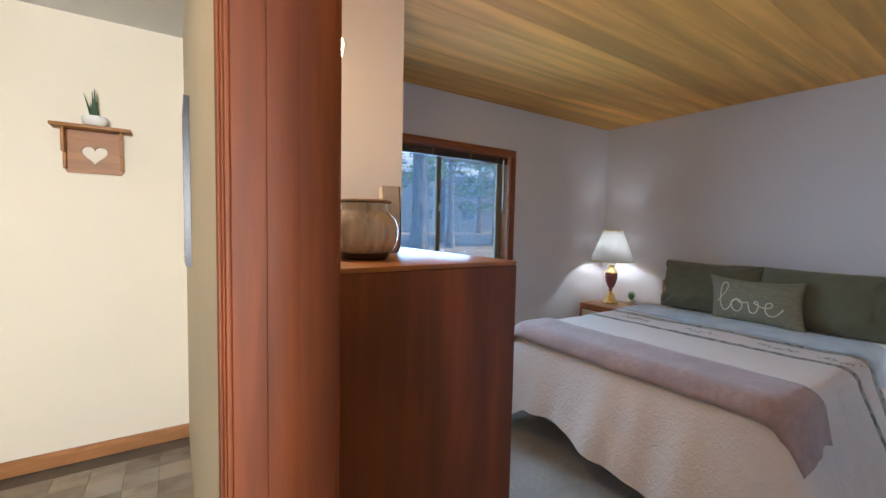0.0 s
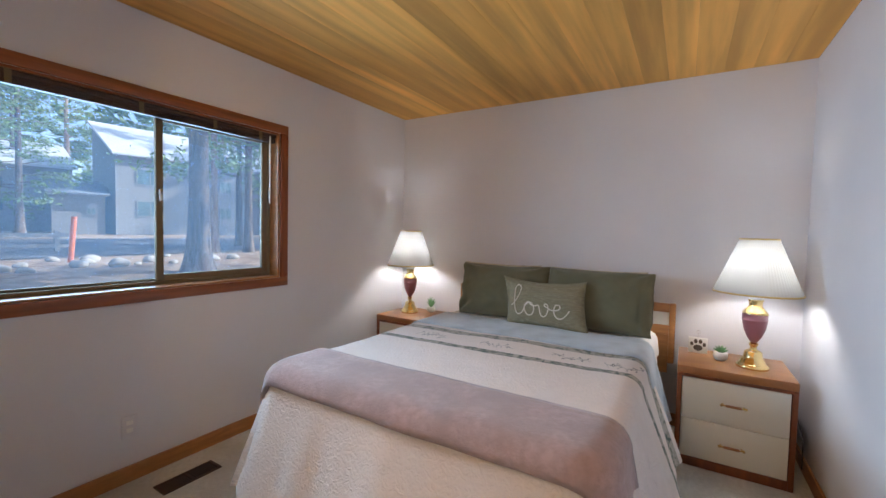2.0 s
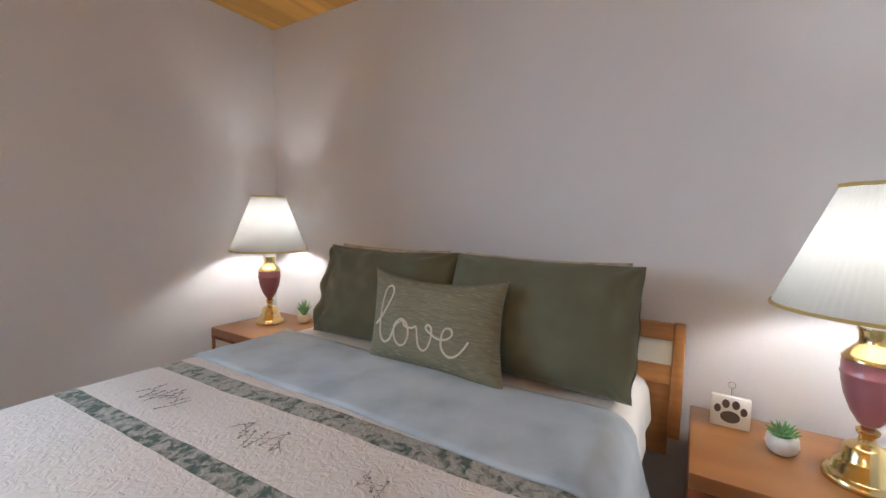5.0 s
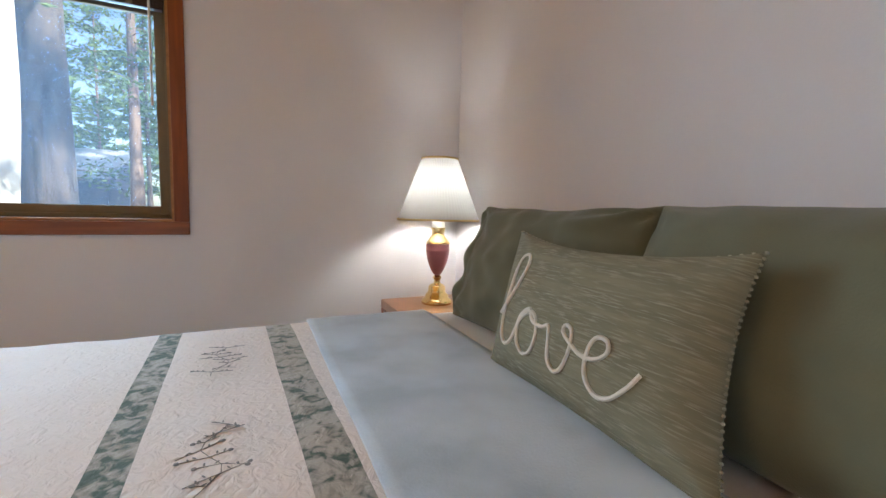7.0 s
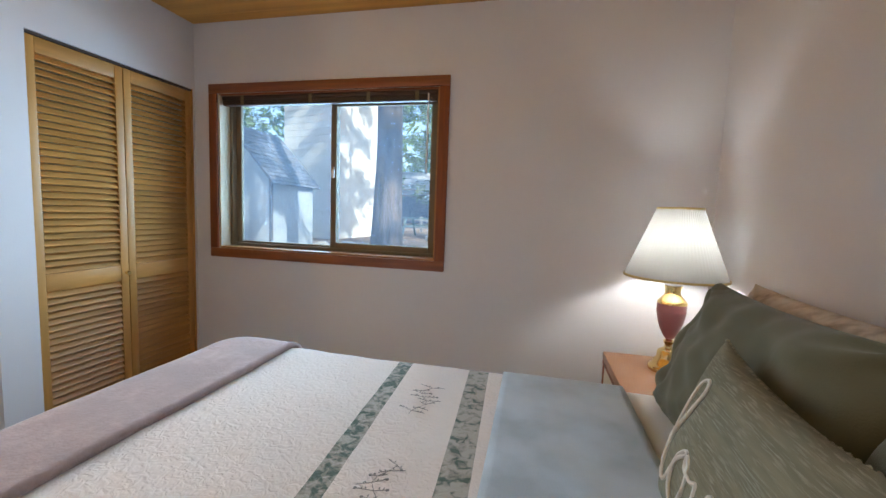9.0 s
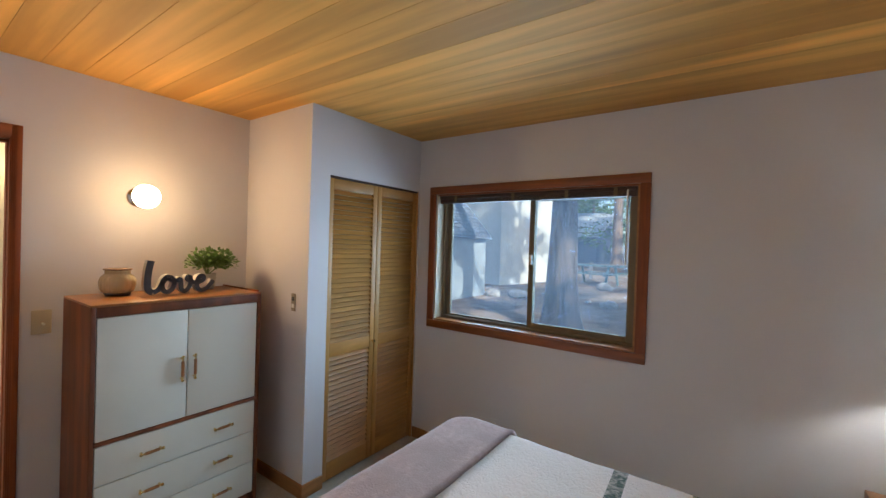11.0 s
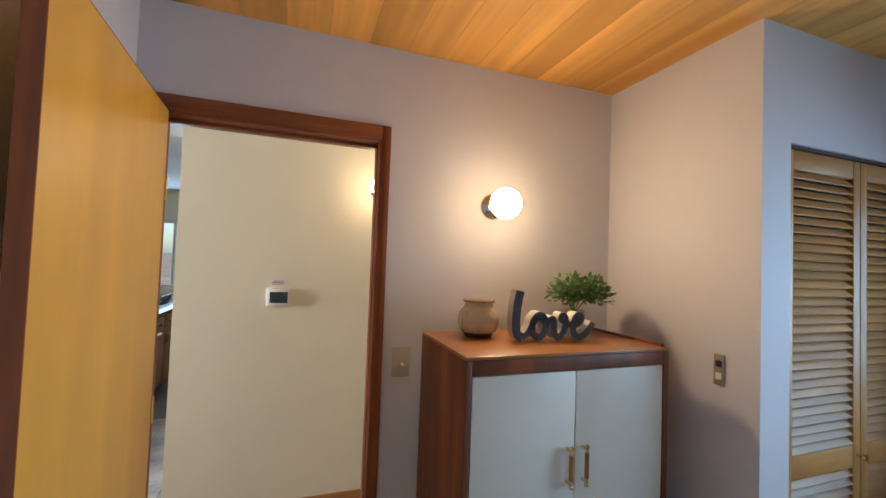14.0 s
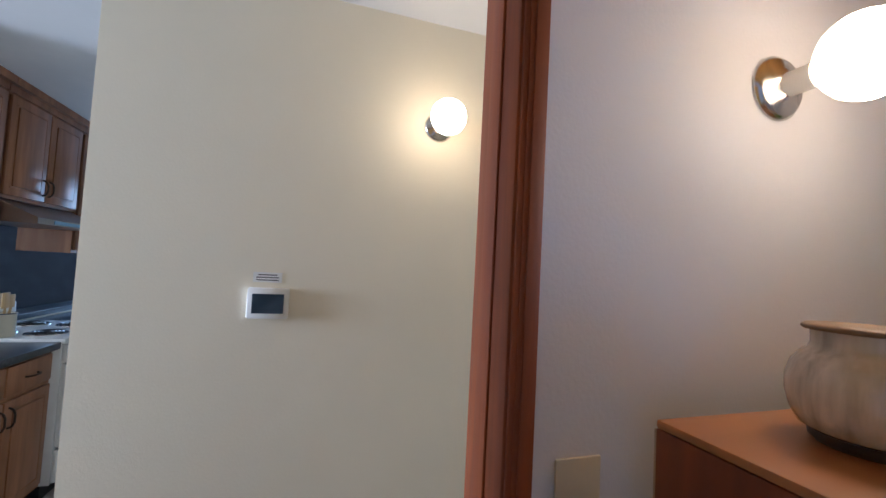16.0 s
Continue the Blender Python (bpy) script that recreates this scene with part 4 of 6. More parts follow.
def leafy(parent, n, centre, spread, leaf_len, leaf_w, seed, up=0.5):
    rnd = random.Random(seed)
    bm = bmesh.new()
    c = Vector(centre)
    for k in range(n):
        d = Vector((rnd.gauss(0, 1), rnd.gauss(0, 1), abs(rnd.gauss(0, 0.9)) * up + rnd.uniform(-0.25, 0.4))).normalized()
        r = rnd.uniform(0.1, 1.0)
        p = c + Vector((d.x * spread[0], d.y * spread[1], d.z * spread[2])) * r
        q = (d + Vector((rnd.gauss(0, 0.5), rnd.gauss(0, 0.5), rnd.gauss(0, 0.4)))).normalized()
        side = q.cross(Vector((rnd.gauss(0, 0.4), rnd.gauss(0, 0.4), 1))).normalized()
        nrm = side.cross(q)
        L, W = leaf_len * rnd.uniform(0.7, 1.15), leaf_w * rnd.uniform(0.8, 1.15)
        vs = [bm.verts.new(p + q * a * L + side * b * W + nrm * h * L) for a, b, h in ((0, 0, 0), (0.35, 0.5, 0.05), (0.75, 0.4, 0.02), (1, 0, -0.08), (0.75, -0.4, 0.02), (0.35, -0.5, 0.05))]
        mid = bm.verts.new(p + q * 0.5 * L - nrm * 0.03 * L)
        for a, b in zip(vs, vs[1:] + vs[:1]):
            bm.faces.new((a, b, mid))
    return part("foliage", bm, LEAF, parent, "small bright green leaves", 0)


def stems(parent, n, base, tip, spread, seed):
    rnd = random.Random(seed)
    bm = bmesh.new()
    for k in range(n):
        a = rnd.uniform(0, 2 * math.pi)
        e = Vector((tip[0] + math.cos(a) * spread * rnd.random(), tip[1] + math.sin(a) * spread * rnd.random(), tip[2] * rnd.uniform(0.7, 1.0)))
        rod(bm, base, e, 0.0015, 5)
    return part("stems", bm, LEAF, parent)


plant = thing("potted_plant", "bushy green artificial plant in a small grey pot on the dresser", "potted plant", (0.185, 1.605, DH + 0.0005))
part("pot", lathe([(0.034, 0), (0.040, 0.02), (0.047, 0.075), (0.049, 0.095), (0.045, 0.095), (0.043, 0.085), (0, 0.085)], 24), mat("pale_grey_pot", (0.50, 0.50, 0.48), 0.6, var=0.1, bump=0.2), plant, "", 60)
stems(plant, 16, (0, 0, 0.08), (0.0, 0.02, 0.22), 0.10, 3)
leafy(plant, 900, (0.005, 0.03, 0.140), (0.105, 0.150, 0.110), 0.028, 0.018, 4, 0.8)

# wall globe lamps
def globe_sconce(name, where, turn, label, front, side, neck):
    s = thing(name, label, "wall lamp", where, turn=turn, group="wall globe lamps")
    part("back_plate", lathe([(0.058, 0.0), (0.058, 0.004), (0.050, 0.012), (0.032, 0.016), (0.026, 0.022), (0.0, 0.022)], 32), CHROME, s, "brushed nickel back plate", 60).matrix_local = pose(0.0005, 0, 0, 0, 90, 0)
    part("holder", lathe([(0.021, 0.022), (0.021, 0.060), (0.023, 0.064), (0.0, 0.064)], 24), PLASTIC, s, "white lamp holder", 60).matrix_local = pose(0, 0, 0, 0, 90, 0)
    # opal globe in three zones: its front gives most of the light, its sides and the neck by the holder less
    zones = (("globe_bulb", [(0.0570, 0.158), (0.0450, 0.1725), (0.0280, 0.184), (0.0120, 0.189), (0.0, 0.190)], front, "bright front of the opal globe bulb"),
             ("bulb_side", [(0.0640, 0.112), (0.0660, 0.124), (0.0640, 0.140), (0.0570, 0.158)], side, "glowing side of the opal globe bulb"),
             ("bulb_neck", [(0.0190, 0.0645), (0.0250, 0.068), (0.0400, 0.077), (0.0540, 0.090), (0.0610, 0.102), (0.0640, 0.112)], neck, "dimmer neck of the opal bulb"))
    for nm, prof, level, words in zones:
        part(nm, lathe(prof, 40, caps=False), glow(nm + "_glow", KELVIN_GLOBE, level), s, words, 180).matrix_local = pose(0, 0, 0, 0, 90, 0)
    return s


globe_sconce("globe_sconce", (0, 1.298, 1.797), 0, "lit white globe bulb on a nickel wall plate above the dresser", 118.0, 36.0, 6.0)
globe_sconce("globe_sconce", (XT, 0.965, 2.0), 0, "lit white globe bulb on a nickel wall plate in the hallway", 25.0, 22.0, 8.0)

# small fixtures
sw = thing("dimmer_switch", "ivory wall plate with a small round dimmer stem beside the door", "light switch", (0.0005, 0.905, 1.13))
part("plate", boxes((0, 0.006, -0.0375, 0.0375, -0.06, 0.06), bevel=0.003), IVORYPLATE, sw)
part("stem", lathe([(0.006, 0), (0.005, 0.014), (0.0065, 0.018), (0.005, 0.022), (0, 0.022)], 12), PLASTIC, sw).matrix_local = pose(0.0062, 0.004, -0.008, 0, 90, 0)
ow = thing("wall_outlet", "brown and grey outlet strip on the closet side wall", "outlet", (0.575, YC - 0.0005, 1.19))
part("plate", boxes((-0.020, 0.020, -0.006, 0, -0.055, 0.055), bevel=0.002), mat("taupe_plastic", (0.30, 0.25, 0.20), 0.5), ow)
for z in (-0.022, 0.022):
    part("socket", boxes((-0.011, 0.011, -0.0085, -0.0062, z - 0.012, z + 0.012), bevel=0.002), PLASTIC if z < 0 else BLACK, ow)
on = thing("wall_outlet", "lavender-white painted outlet plate low on the window wall", "outlet", (1.465, YN - 0.0005, 0.29))
part("plate", boxes((-0.036, 0.036, -0.005, 0, -0.057, 0.057), bevel=0.002), WALL, on)
for z in (-0.02, 0.02):
    part("socket", boxes((-0.014, 0.014, -0.0075, -0.0052, z - 0.012, z + 0.012), bevel=0.003), PLASTIC, on)
vent = thing("floor_vent", "dark brown metal floor register set in the carpet", "floor vent", (1.645, 2.78, 0.001))
part("frame", boxes((-0.145, 0.145, -0.055, -0.043, 0, 0.006), (-0.145, 0.145, 0.043, 0.055, 0, 0.006), (-0.145, -0.13, -0.043, 0.043, 0, 0.006), (0.13, 0.145, -0.043, 0.043, 0, 0.006), (-0.005, 0.005, -0.043, 0.043, 0, 0.006)), DARKBROWN, vent, "", 0)
# flat black sheet paints the darkness below the slats
part("duct_shade", boxes((-0.13, 0.13, -0.043, 0.043, -0.0005, 0.0005)), BLACK, vent, "", 0)
vs = mesh_of("slat", boxes((-0.001, 0.001, -0.043, 0.043, 0.001, 0.005)), DARKBROWN)
for k in range(24):
    piece("slat", vs, vent, pose(-0.125 + k * 0.0109, 0, 0))

# nightstand trinkets
paw = thing("paw_block", "small white wooden block with a brown paw print and wire clip", "photo holder", (3.60, 0.486, 0.5835))
part("block", boxes((0, 0.02, -0.052, 0.052, 0, 0.098), bevel=0.003), PLASTIC, paw)
PAWB = mat("brown_paw_print", (0.10, 0.075, 0.06), 0.7, var=0.1)
bm = bmesh.new()
for (yy, zz, ry, rz) in ((0, 0.035, 0.026, 0.019), (-0.034, 0.058, 0.009, 0.013), (-0.013, 0.076, 0.010, 0.014), (0.013, 0.076, 0.010, 0.014), (0.034, 0.058, 0.009, 0.013)):
    bmesh.ops.create_cone(bm, cap_ends=True, segments=18, radius1=1, radius2=1, depth=1, matrix=Matrix.LocRotScale((-0.001, yy, zz), Euler((0, radians(90), 0)), (rz, ry, 0.0016)))
part("paw_print", bm, PAWB, paw, "brown paw print", 30)
bm = bmesh.new()
rod(bm, (0.01, 0.0, 0.098), (0.01, 0.0, 0.125), 0.001, 6)
for k in range(14):
    a0, a1 = k * 2 * math.pi / 14, (k + 1) * 2 * math.pi / 14
    rod(bm, (0.01, 0.010 * math.sin(a0), 0.135 - 0.010 * math.cos(a0)), (0.01, 0.010 * math.sin(a1), 0.135 - 0.010 * math.cos(a1)), 0.001, 5)
part("wire_clip", bm, CHROME, paw)


def succulent(x, y, z, tall, label):
    """A small potted succulent: a low rosette, or a tall one with upright spikes."""
    p = thing("succulent", label, "potted plant", (x, y, z), group="succulents")
    part("pot", lathe([(0.024, 0), (0.034, 0.010), (0.039, 0.028), (0.036, 0.048), (0.033, 0.052), (0.030, 0.046), (0, 0.046)], 24), mat("speckled_white_pot", (0.68, 0.67, 0.65), 0.6, var=0.08, scale=40), p, "", 60)
    bm = bmesh.new()
    rings = ((10, 40, 0.066), (8, 24, 0.082), (5, 8, 0.092)) if tall else ((10, 64, 0.042), (8, 40, 0.044), (5, 16, 0.040))
    for ring, (nn, tilt, L) in enumerate(rings):
        for k in range(nn):
            m = pose(0, 0, 0.046) @ pose(0, 0, 0, 0, 0, k * 360 / nn + ring * 25) @ pose(0, 0, 0, 0, tilt, 0)
            bmesh.ops.create_cone(bm, cap_ends=True, segments=6, radius1=0.0080, radius2=0.0008, depth=L, matrix=m @ Matrix.Translation((0, 0, L / 2 + 0.004)))
    part("leaves", bm, mat("succulent_green", (0.10, 0.26, 0.10), 0.5, var=0.3, scale=30), p, "", 60)
    return p


succulent(3.515, 0.37, 0.5835, False, "low green rosette succulent in a round white pot")
succulent(3.67, 2.575, 0.5835, True, "tall spiky green succulent in a round white pot")

# lamp cord and plug by the south nightstand
bm = bmesh.new()
for a, b in (((3.70, 0.03, 0.33), (3.55, -0.012, 0.30)), ((3.55, -0.012, 0.30), (3.42, -0.016, 0.22)), ((3.42, -0.016, 0.22), (3.40, -0.012, 0.08))):
    rod(bm, a, b, 0.003, 6)
tagged(part("lamp_cord", bm, BLACK), "black lamp cord hanging beside the nightstand", "cord")

# ---- hallway ----
thm = thing("thermostat", "white square thermostat with a dark display on the hall wall", "thermostat", (XT + 0.0005, 0.392, 1.298))
part("body", boxes((0, 0.022, -0.066, 0.066, -0.052, 0.052), bevel=0.006), PLASTIC, thm)
part("screen", boxes((0.0221, 0.0235, -0.050, 0.050, -0.034, 0.032)), mat("dark_blue_glass_screen", (0.015, 0.03, 0.045), 0.08, var=0.3, scale=9, bump=0), thm, "dark glossy display", 0)
note = thing("paper_note", "small paper note with three lines of print above the thermostat", "note", (XT + 0.0005, 0.384, 1.385))
part("paper", boxes((0, 0.0012, -0.046, 0.046, -0.017, 0.017)), PLASTIC, note, "", 0)
INK = mat("black_ink", (0.05, 0.05, 0.06), 0.8)
for k, wd in enumerate((0.030, 0.036, 0.036)):
    part("print_line", boxes((0.0013, 0.0017, -wd, wd, 0.007 - k * 0.009, 0.0105 - k * 0.009)), INK, note, "", 0)
shelf = thing("heart_shelf", "small orange wooden wall shelf with a heart cut-out", "shelf", (-0.535, YH - 0.0005, 1.585))
SHELFWOOD = mat("orange_pine_shelf", (0.36, 0.145, 0.032), 0.45, var=0.25, scale=3, stretch=(1, 8, 8))
part("board", boxes((-0.165, 0.165, -0.115, 0, 0.225, 0.243), bevel=0.004), SHELFWOOD, shelf)
bm = bmesh.new()
HN = 40
heart = []
for k in range(HN):
    t = 2 * math.pi * k / HN
    heart.append(Vector((0.0042 * 16 * math.sin(t) ** 3 * 0.8, 0, 0.105 + 0.0034 * (13 * math.cos(t) - 5 * math.cos(2 * t) - 2 * math.cos(3 * t) - math.cos(4 * t)))))
def rim(t):
    x, z = math.sin(t), math.cos(t)
    s = max(abs(x) / 0.125, abs(z) / 0.112)
    return Vector((x / s, 0, 0.112 + z / s))
rings = []
for y in (-0.016, -0.001):
    rings.append(([bm.verts.new(v + Vector((0, y, 0))) for v in heart], [bm.verts.new(rim(2 * math.pi * k / HN) + Vector((0, y, 0))) for k in range(HN)]))
for k in range(HN):
    j = (k + 1) % HN
    for (i_, o_) in rings:
        bm.faces.new((i_[k], i_[j], o_[j], o_[k]))
    bm.faces.new((rings[0][0][k], rings[0][0][j], rings[1][0][j], rings[1][0][k]))
    bm.faces.new((rings[0][1][k], rings[0][1][j], rings[1][1][j], rings[1][1][k]))
part("back_board", bm, SHELFWOOD, shelf, "heart-cut back board", 0)
for x in (-0.125, 0.111):
    part("bracket", boxes((x, x + 0.014, -0.09, -0.0165, 0.10, 0.225), (x, x + 0.014, -0.05, -0.0165, 0.02, 0.10), bevel=0.003), SHELFWOOD, shelf)
hp = thing("potted_plant", "small spiky green plant in a white bowl on the shelf", "potted plant", (-0.525, YH - 0.062, 1.8285))
part("pot", lathe([(0.030, 0), (0.048, 0.010), (0.056, 0.035), (0.052, 0.052), (0.046, 0.050), (0, 0.045)], 24), PLASTIC, hp, "", 60)
bm = bmesh.new()
rnd = random.Random(9)
for k in range(14):
    a, tl = rnd.uniform(0, 6.28), rnd.uniform(0.0, 0.045)
    rod(bm, (0.012 * math.cos(a), 0.012 * math.sin(a), 0.045), (tl * math.cos(a), tl * math.sin(a), rnd.uniform(0.11, 0.21)), 0.008, 5, 0.001)
part("leaves", bm, mat("dark_spiky_leaf", (0.045, 0.10, 0.05), 0.5, var=0.3), hp, "", 30)
pf = thing("picture_frame", "slim dark picture frame on the hallway side of the bedroom wall", "picture frame", (XH - 0.0045, 2.35, 1.5))
part("frame", boxes((-0.02, 0, -0.16, 0.16, 0.32, 0.345), (-0.02, 0, -0.16, 0.16, -0.345, -0.32), (-0.02, 0, -0.16, -0.135, -0.32, 0.32), (-0.02, 0, 0.135, 0.16, -0.32, 0.32)), BLACK, pf)
part("picture", boxes((-0.008, 0, -0.135, 0.135, -0.32, 0.32)), CREAM, pf)

# ---- kitchen beyond the hall ----
CAB = mat("reddish_oak_cabinet", (0.30, 0.135, 0.065), 0.38, var=0.25, scale=3, stretch=(6, 6, 0.8), bump=0.05, bump_scale=12, second=(0.22, 0.09, 0.04))
COUNTER = mat("charcoal_speckled_laminate", (0.045, 0.05, 0.06), 0.3, var=0.4, scale=60, bump=0.02)
ENAMEL = mat("white_range_enamel", (0.78, 0.77, 0.75), 0.22, var=0.02, bump=0.0)
BRONZE = mat("dark_bronze_pull", (0.06, 0.045, 0.035), 0.4, metal=0.8, var=0.1, bump=0.0)
# blue of the window's reflection, put into a colour
HOODGLINT = mat("pale_blue_window_glint", (0.30, 0.55, 0.80), 0.08, var=0.05, bump=0.0, coat=0.6)
STEEL = mat("stainless_hood", (0.45, 0.43, 0.42), 0.3, metal=1.0, var=0.05, bump=0.02)


def raised_panel(parent, x0, x1, z0, z1, y, name="door"):
    d = part(name, boxes((x0, x1, y, y + 0.018, z0, z1), bevel=0.004), CAB, parent)
    if z1 - z0 > 0.2:
        part("panel", boxes((x0 + 0.055, x1 - 0.055, y + 0.0182, y + 0.026, z0 + 0.055, z1 - 0.055), bevel=0.007), CAB, d)
        for zz in (z0 + 0.045, z1 - 0.054):
            part("bead", boxes((x0 + 0.045, x1 - 0.045, y + 0.0181, y + 0.021, zz, zz + 0.009)), CAB, d)
    return d


def bow_pull(parent, x, y, z, vertical):
    bm = bmesh.new()
    pts = [(-0.05, 0.0), (-0.042, 0.018), (-0.02, 0.028), (0.02, 0.028), (0.042, 0.018), (0.05, 0.0)]
    for (a, o), (b, q) in zip(pts, pts[1:]):
        pa = (x, y + o, z + a) if vertical else (x + a, y + o, z)
        pb = (x, y + q, z + b) if vertical else (x + b, y + q, z)
        rod(bm, pa, pb, 0.005, 8)
    return part("pull", bm, BRONZE, parent, "dark bronze bow pull")


def base_cabinet(x0, x1, label):
    c = thing("base_cabinet", label, "cabinet", (0, 0, 0), group="kitchen base cabinets")
    part("body", boxes((x0, x1, -1.44, -0.872, 0.1, 0.868)), CAB, c, "", 0)
    part("toe_kick", boxes((x0 + 0.002, x1 - 0.002, -1.44, -0.93, 0, 0.0995)), BLACK, c, "", 0)
    xm = (x0 + x1) / 2
    for a, b, hx in ((x0 + 0.02, xm - 0.006, xm - 0.035), (xm + 0.006, x1 - 0.02, xm + 0.035)):
        d = raised_panel(c, a, b, 0.125, 0.68, -0.8715)
        bow_pull(d, hx, -0.853, 0.60, True)
        w = raised_panel(c, a, b, 0.705, 0.85, -0.8715, "drawer")
        bow_pull(w, (a + b) / 2, -0.853, 0.775, False)


def wall_cabinet(x0, x1, z0, label):
    c = thing("wall_cabinet", label, "cabinet", (0, 0, 0), group="kitchen wall cabinets")
    part("body", boxes((x0, x1, -1.50, -1.182, z0, 2.33)), CAB, c, "", 0)
    part("crown", boxes((x0, x1, -1.50, -1.17, 2.3305, 2.37), (x0, x1, -1.50, -1.14, 2.3705, ZC - 0.001)), CAB, c, "", 0)
    xm = (x0 + x1) / 2
    for a, b, hx in ((x0 + 0.015, xm - 0.004, xm - 0.03), (xm + 0.004, x1 - 0.015, xm + 0.03)):
        d = raised_panel(c, a, b, z0 + 0.02, 2.315, -1.1815)
        bow_pull(d, hx, -1.163, z0 + 0.11, True)


base_cabinet(-2.42, -1.66, "reddish oak base cabinet with raised panel doors and bronze pulls")
base_cabinet(-3.95, -3.19, "reddish oak base cabinet beyond the range")
wall_cabinet(-2.40, -1.66, 1.42, "reddish oak wall cabinet with raised panel doors")
wall_cabinet(-3.17, -2.405, 1.72, "short reddish oak wall cabinet above the range hood")
wall_cabinet(-3.65, -3.175, 1.42, "reddish oak wall cabinet beyond the range hood")
tagged(part("worktop", boxes((-2.425, -1.63, -1.46, -0.832, 0.8685, 0.908), bevel=0.004), COUNTER), "charcoal laminate worktop beside the range", "worktop")
tagged(part("worktop", boxes((-4.99, -3.186, -1.46, -0.832, 0.8685, 0.908), bevel=0.004), COUNTER), "charcoal laminate worktop under the kitchen window", "worktop")

rng = thing("electric_range", "white freestanding electric range with four coil burners", "range", (0, 0, 0))
rx0, rx1 = -3.182, -2.43
part("body", boxes((rx0, rx1, -1.46, -0.83, 0.09, 0.895), bevel=0.004), ENAMEL, rng)
part("plinth", boxes((rx0 + 0.02, rx1 - 0.02, -1.44, -0.88, 0, 0.0895)), BLACK, rng)
top = part("cooktop", boxes((rx0 - 0.003, rx1 + 0.003, -1.46, -0.815, 0.8955, 0.925), bevel=0.006), ENAMEL, rng)
od = part("oven_door", boxes((rx0 + 0.008, rx1 - 0.008, -0.829, -0.800, 0.30, 0.775), bevel=0.006), ENAMEL, rng)
part("oven_window", boxes((rx0 + 0.14, rx1 - 0.14, -0.7995, -0.797, 0.42, 0.66)), BLACK, od, "dark oven window")
bm = bmesh.new()
rod(bm, (rx0 + 0.06, -0.765, 0.735), (rx1 - 0.06, -0.765, 0.735), 0.012, 10)
for x in (rx0 + 0.09, rx1 - 0.09):
    rod(bm, (x, -0.80, 0.735), (x, -0.765, 0.735), 0.009, 8)
part("oven_handle", bm, ENAMEL, od)
part("drawer", boxes((rx0 + 0.008, rx1 - 0.008, -0.829, -0.802, 0.10, 0.285), bevel=0.006), ENAMEL, rng)
part("control_panel", boxes((rx0 + 0.004, rx1 - 0.004, -0.829, -0.803, 0.785, 0.890), bevel=0.006), ENAMEL, rng)
for k in range(5):
    part("knob", lathe([(0.021, 0), (0.019, 0.022), (0.008, 0.026), (0, 0.026)], 16), ENAMEL, rng).matrix_local = pose(rx1 - 0.09 - k * 0.12, -0.803, 0.842, -90, 0, 0)
for bx, by, br in ((-2.62, -1.0, 0.088), (-2.99, -1.0, 0.108), (-2.62, -1.28, 0.108), (-2.99, -1.28, 0.088)):
    pan = part("drip_pan", lathe([(br + 0.018, 0.9252), (br + 0.016, 0.930), (br, 0.927), (0, 0.926)], 28), CHROME, top, "chrome drip pan", 60)
    pan.matrix_local = Matrix.Translation((bx, by, 0))
    bm = bmesh.new()
    for rr in (0.25, 0.45, 0.65, 0.85):
        for k in range(24):
            a0, a1 = k * 2 * math.pi / 24, (k + 1) * 2 * math.pi / 24
            rod(bm, (rr * br * math.cos(a0), rr * br * math.sin(a0), 0.934), (rr * br * math.cos(a1), rr * br * math.sin(a1), 0.934), 0.006, 6)
    part("coil", bm, BLACK, pan, "black spiral coil")
tw = thing("dish_towel", "black and white striped dish towel hanging on the oven handle", "towel", (-2.86, -0.7515, 0.45))
TW = [mat("white_towel_cloth", (0.7, 0.7, 0.68), 0.95, bump=0.4, bump_scale=200), mat("black_towel_cloth", (0.04, 0.04, 0.045), 0.95, bump=0.4, bump_scale=200)]
for k in range(10):
    part("stripe", boxes((-0.10, 0.10, 0.0, 0.006, k * 0.03, k * 0.03 + 0.0299)), TW[k % 2], tw, "", 0)
hood = thing("range_hood", "slanted stainless range hood with a painted reflection strip under the cabinets", "range hood", (0, 0, 0))
bm = bmesh.new()
prof = [(-1.48, 1.716), (-1.19, 1.716), (-0.99, 1.62), (-0.99, 1.585), (-1.48, 1.585)]
ends = [[bm.verts.new((x, y, z)) for y, z in prof] for x in (-3.165, -2.41)]
for k in range(5):
    bm.faces.new((ends[0][k], ends[0][(k + 1) % 5], ends[1][(k + 1) % 5], ends[1][k]))
bm.faces.new(ends[0])
bm.faces.new(list(reversed(ends[1])))
part("canopy", bm, STEEL, hood, "", 0)
# thin blue bar painted as the window mirrored in the hood's front edge
part("front_glint", boxes((-3.05, -2.56, -0.989, -0.984, 1.592, 1.614), bevel=0.001), HOODGLINT, hood, "pale blue window reflection painted along the hood front", 0)
crock = thing("utensil_crock", "cream crock with dark leaf motif holding wooden utensils on the range", "utensil crock", (-2.50, -1.15, 0.9255))
part("pot", lathe([(0.052, 0), (0.056, 0.004), (0.056, 0.13), (0.060, 0.136), (0.054, 0.136), (0.050, 0.012), (0, 0.010)], 24), mat("cream_crock", (0.66, 0.60, 0.47), 0.35, var=0.06), crock, "", 60)
part("rim_band", lathe([(0.0602, 0.131), (0.0612, 0.134), (0.0602, 0.137)], 24, caps=False), mat("navy_rim", (0.03, 0.05, 0.10), 0.4), crock, "navy rim", 60)
UT = mat("pale_wood_utensil", (0.56, 0.37, 0.17), 0.5, var=0.15, stretch=(6, 6, 1))
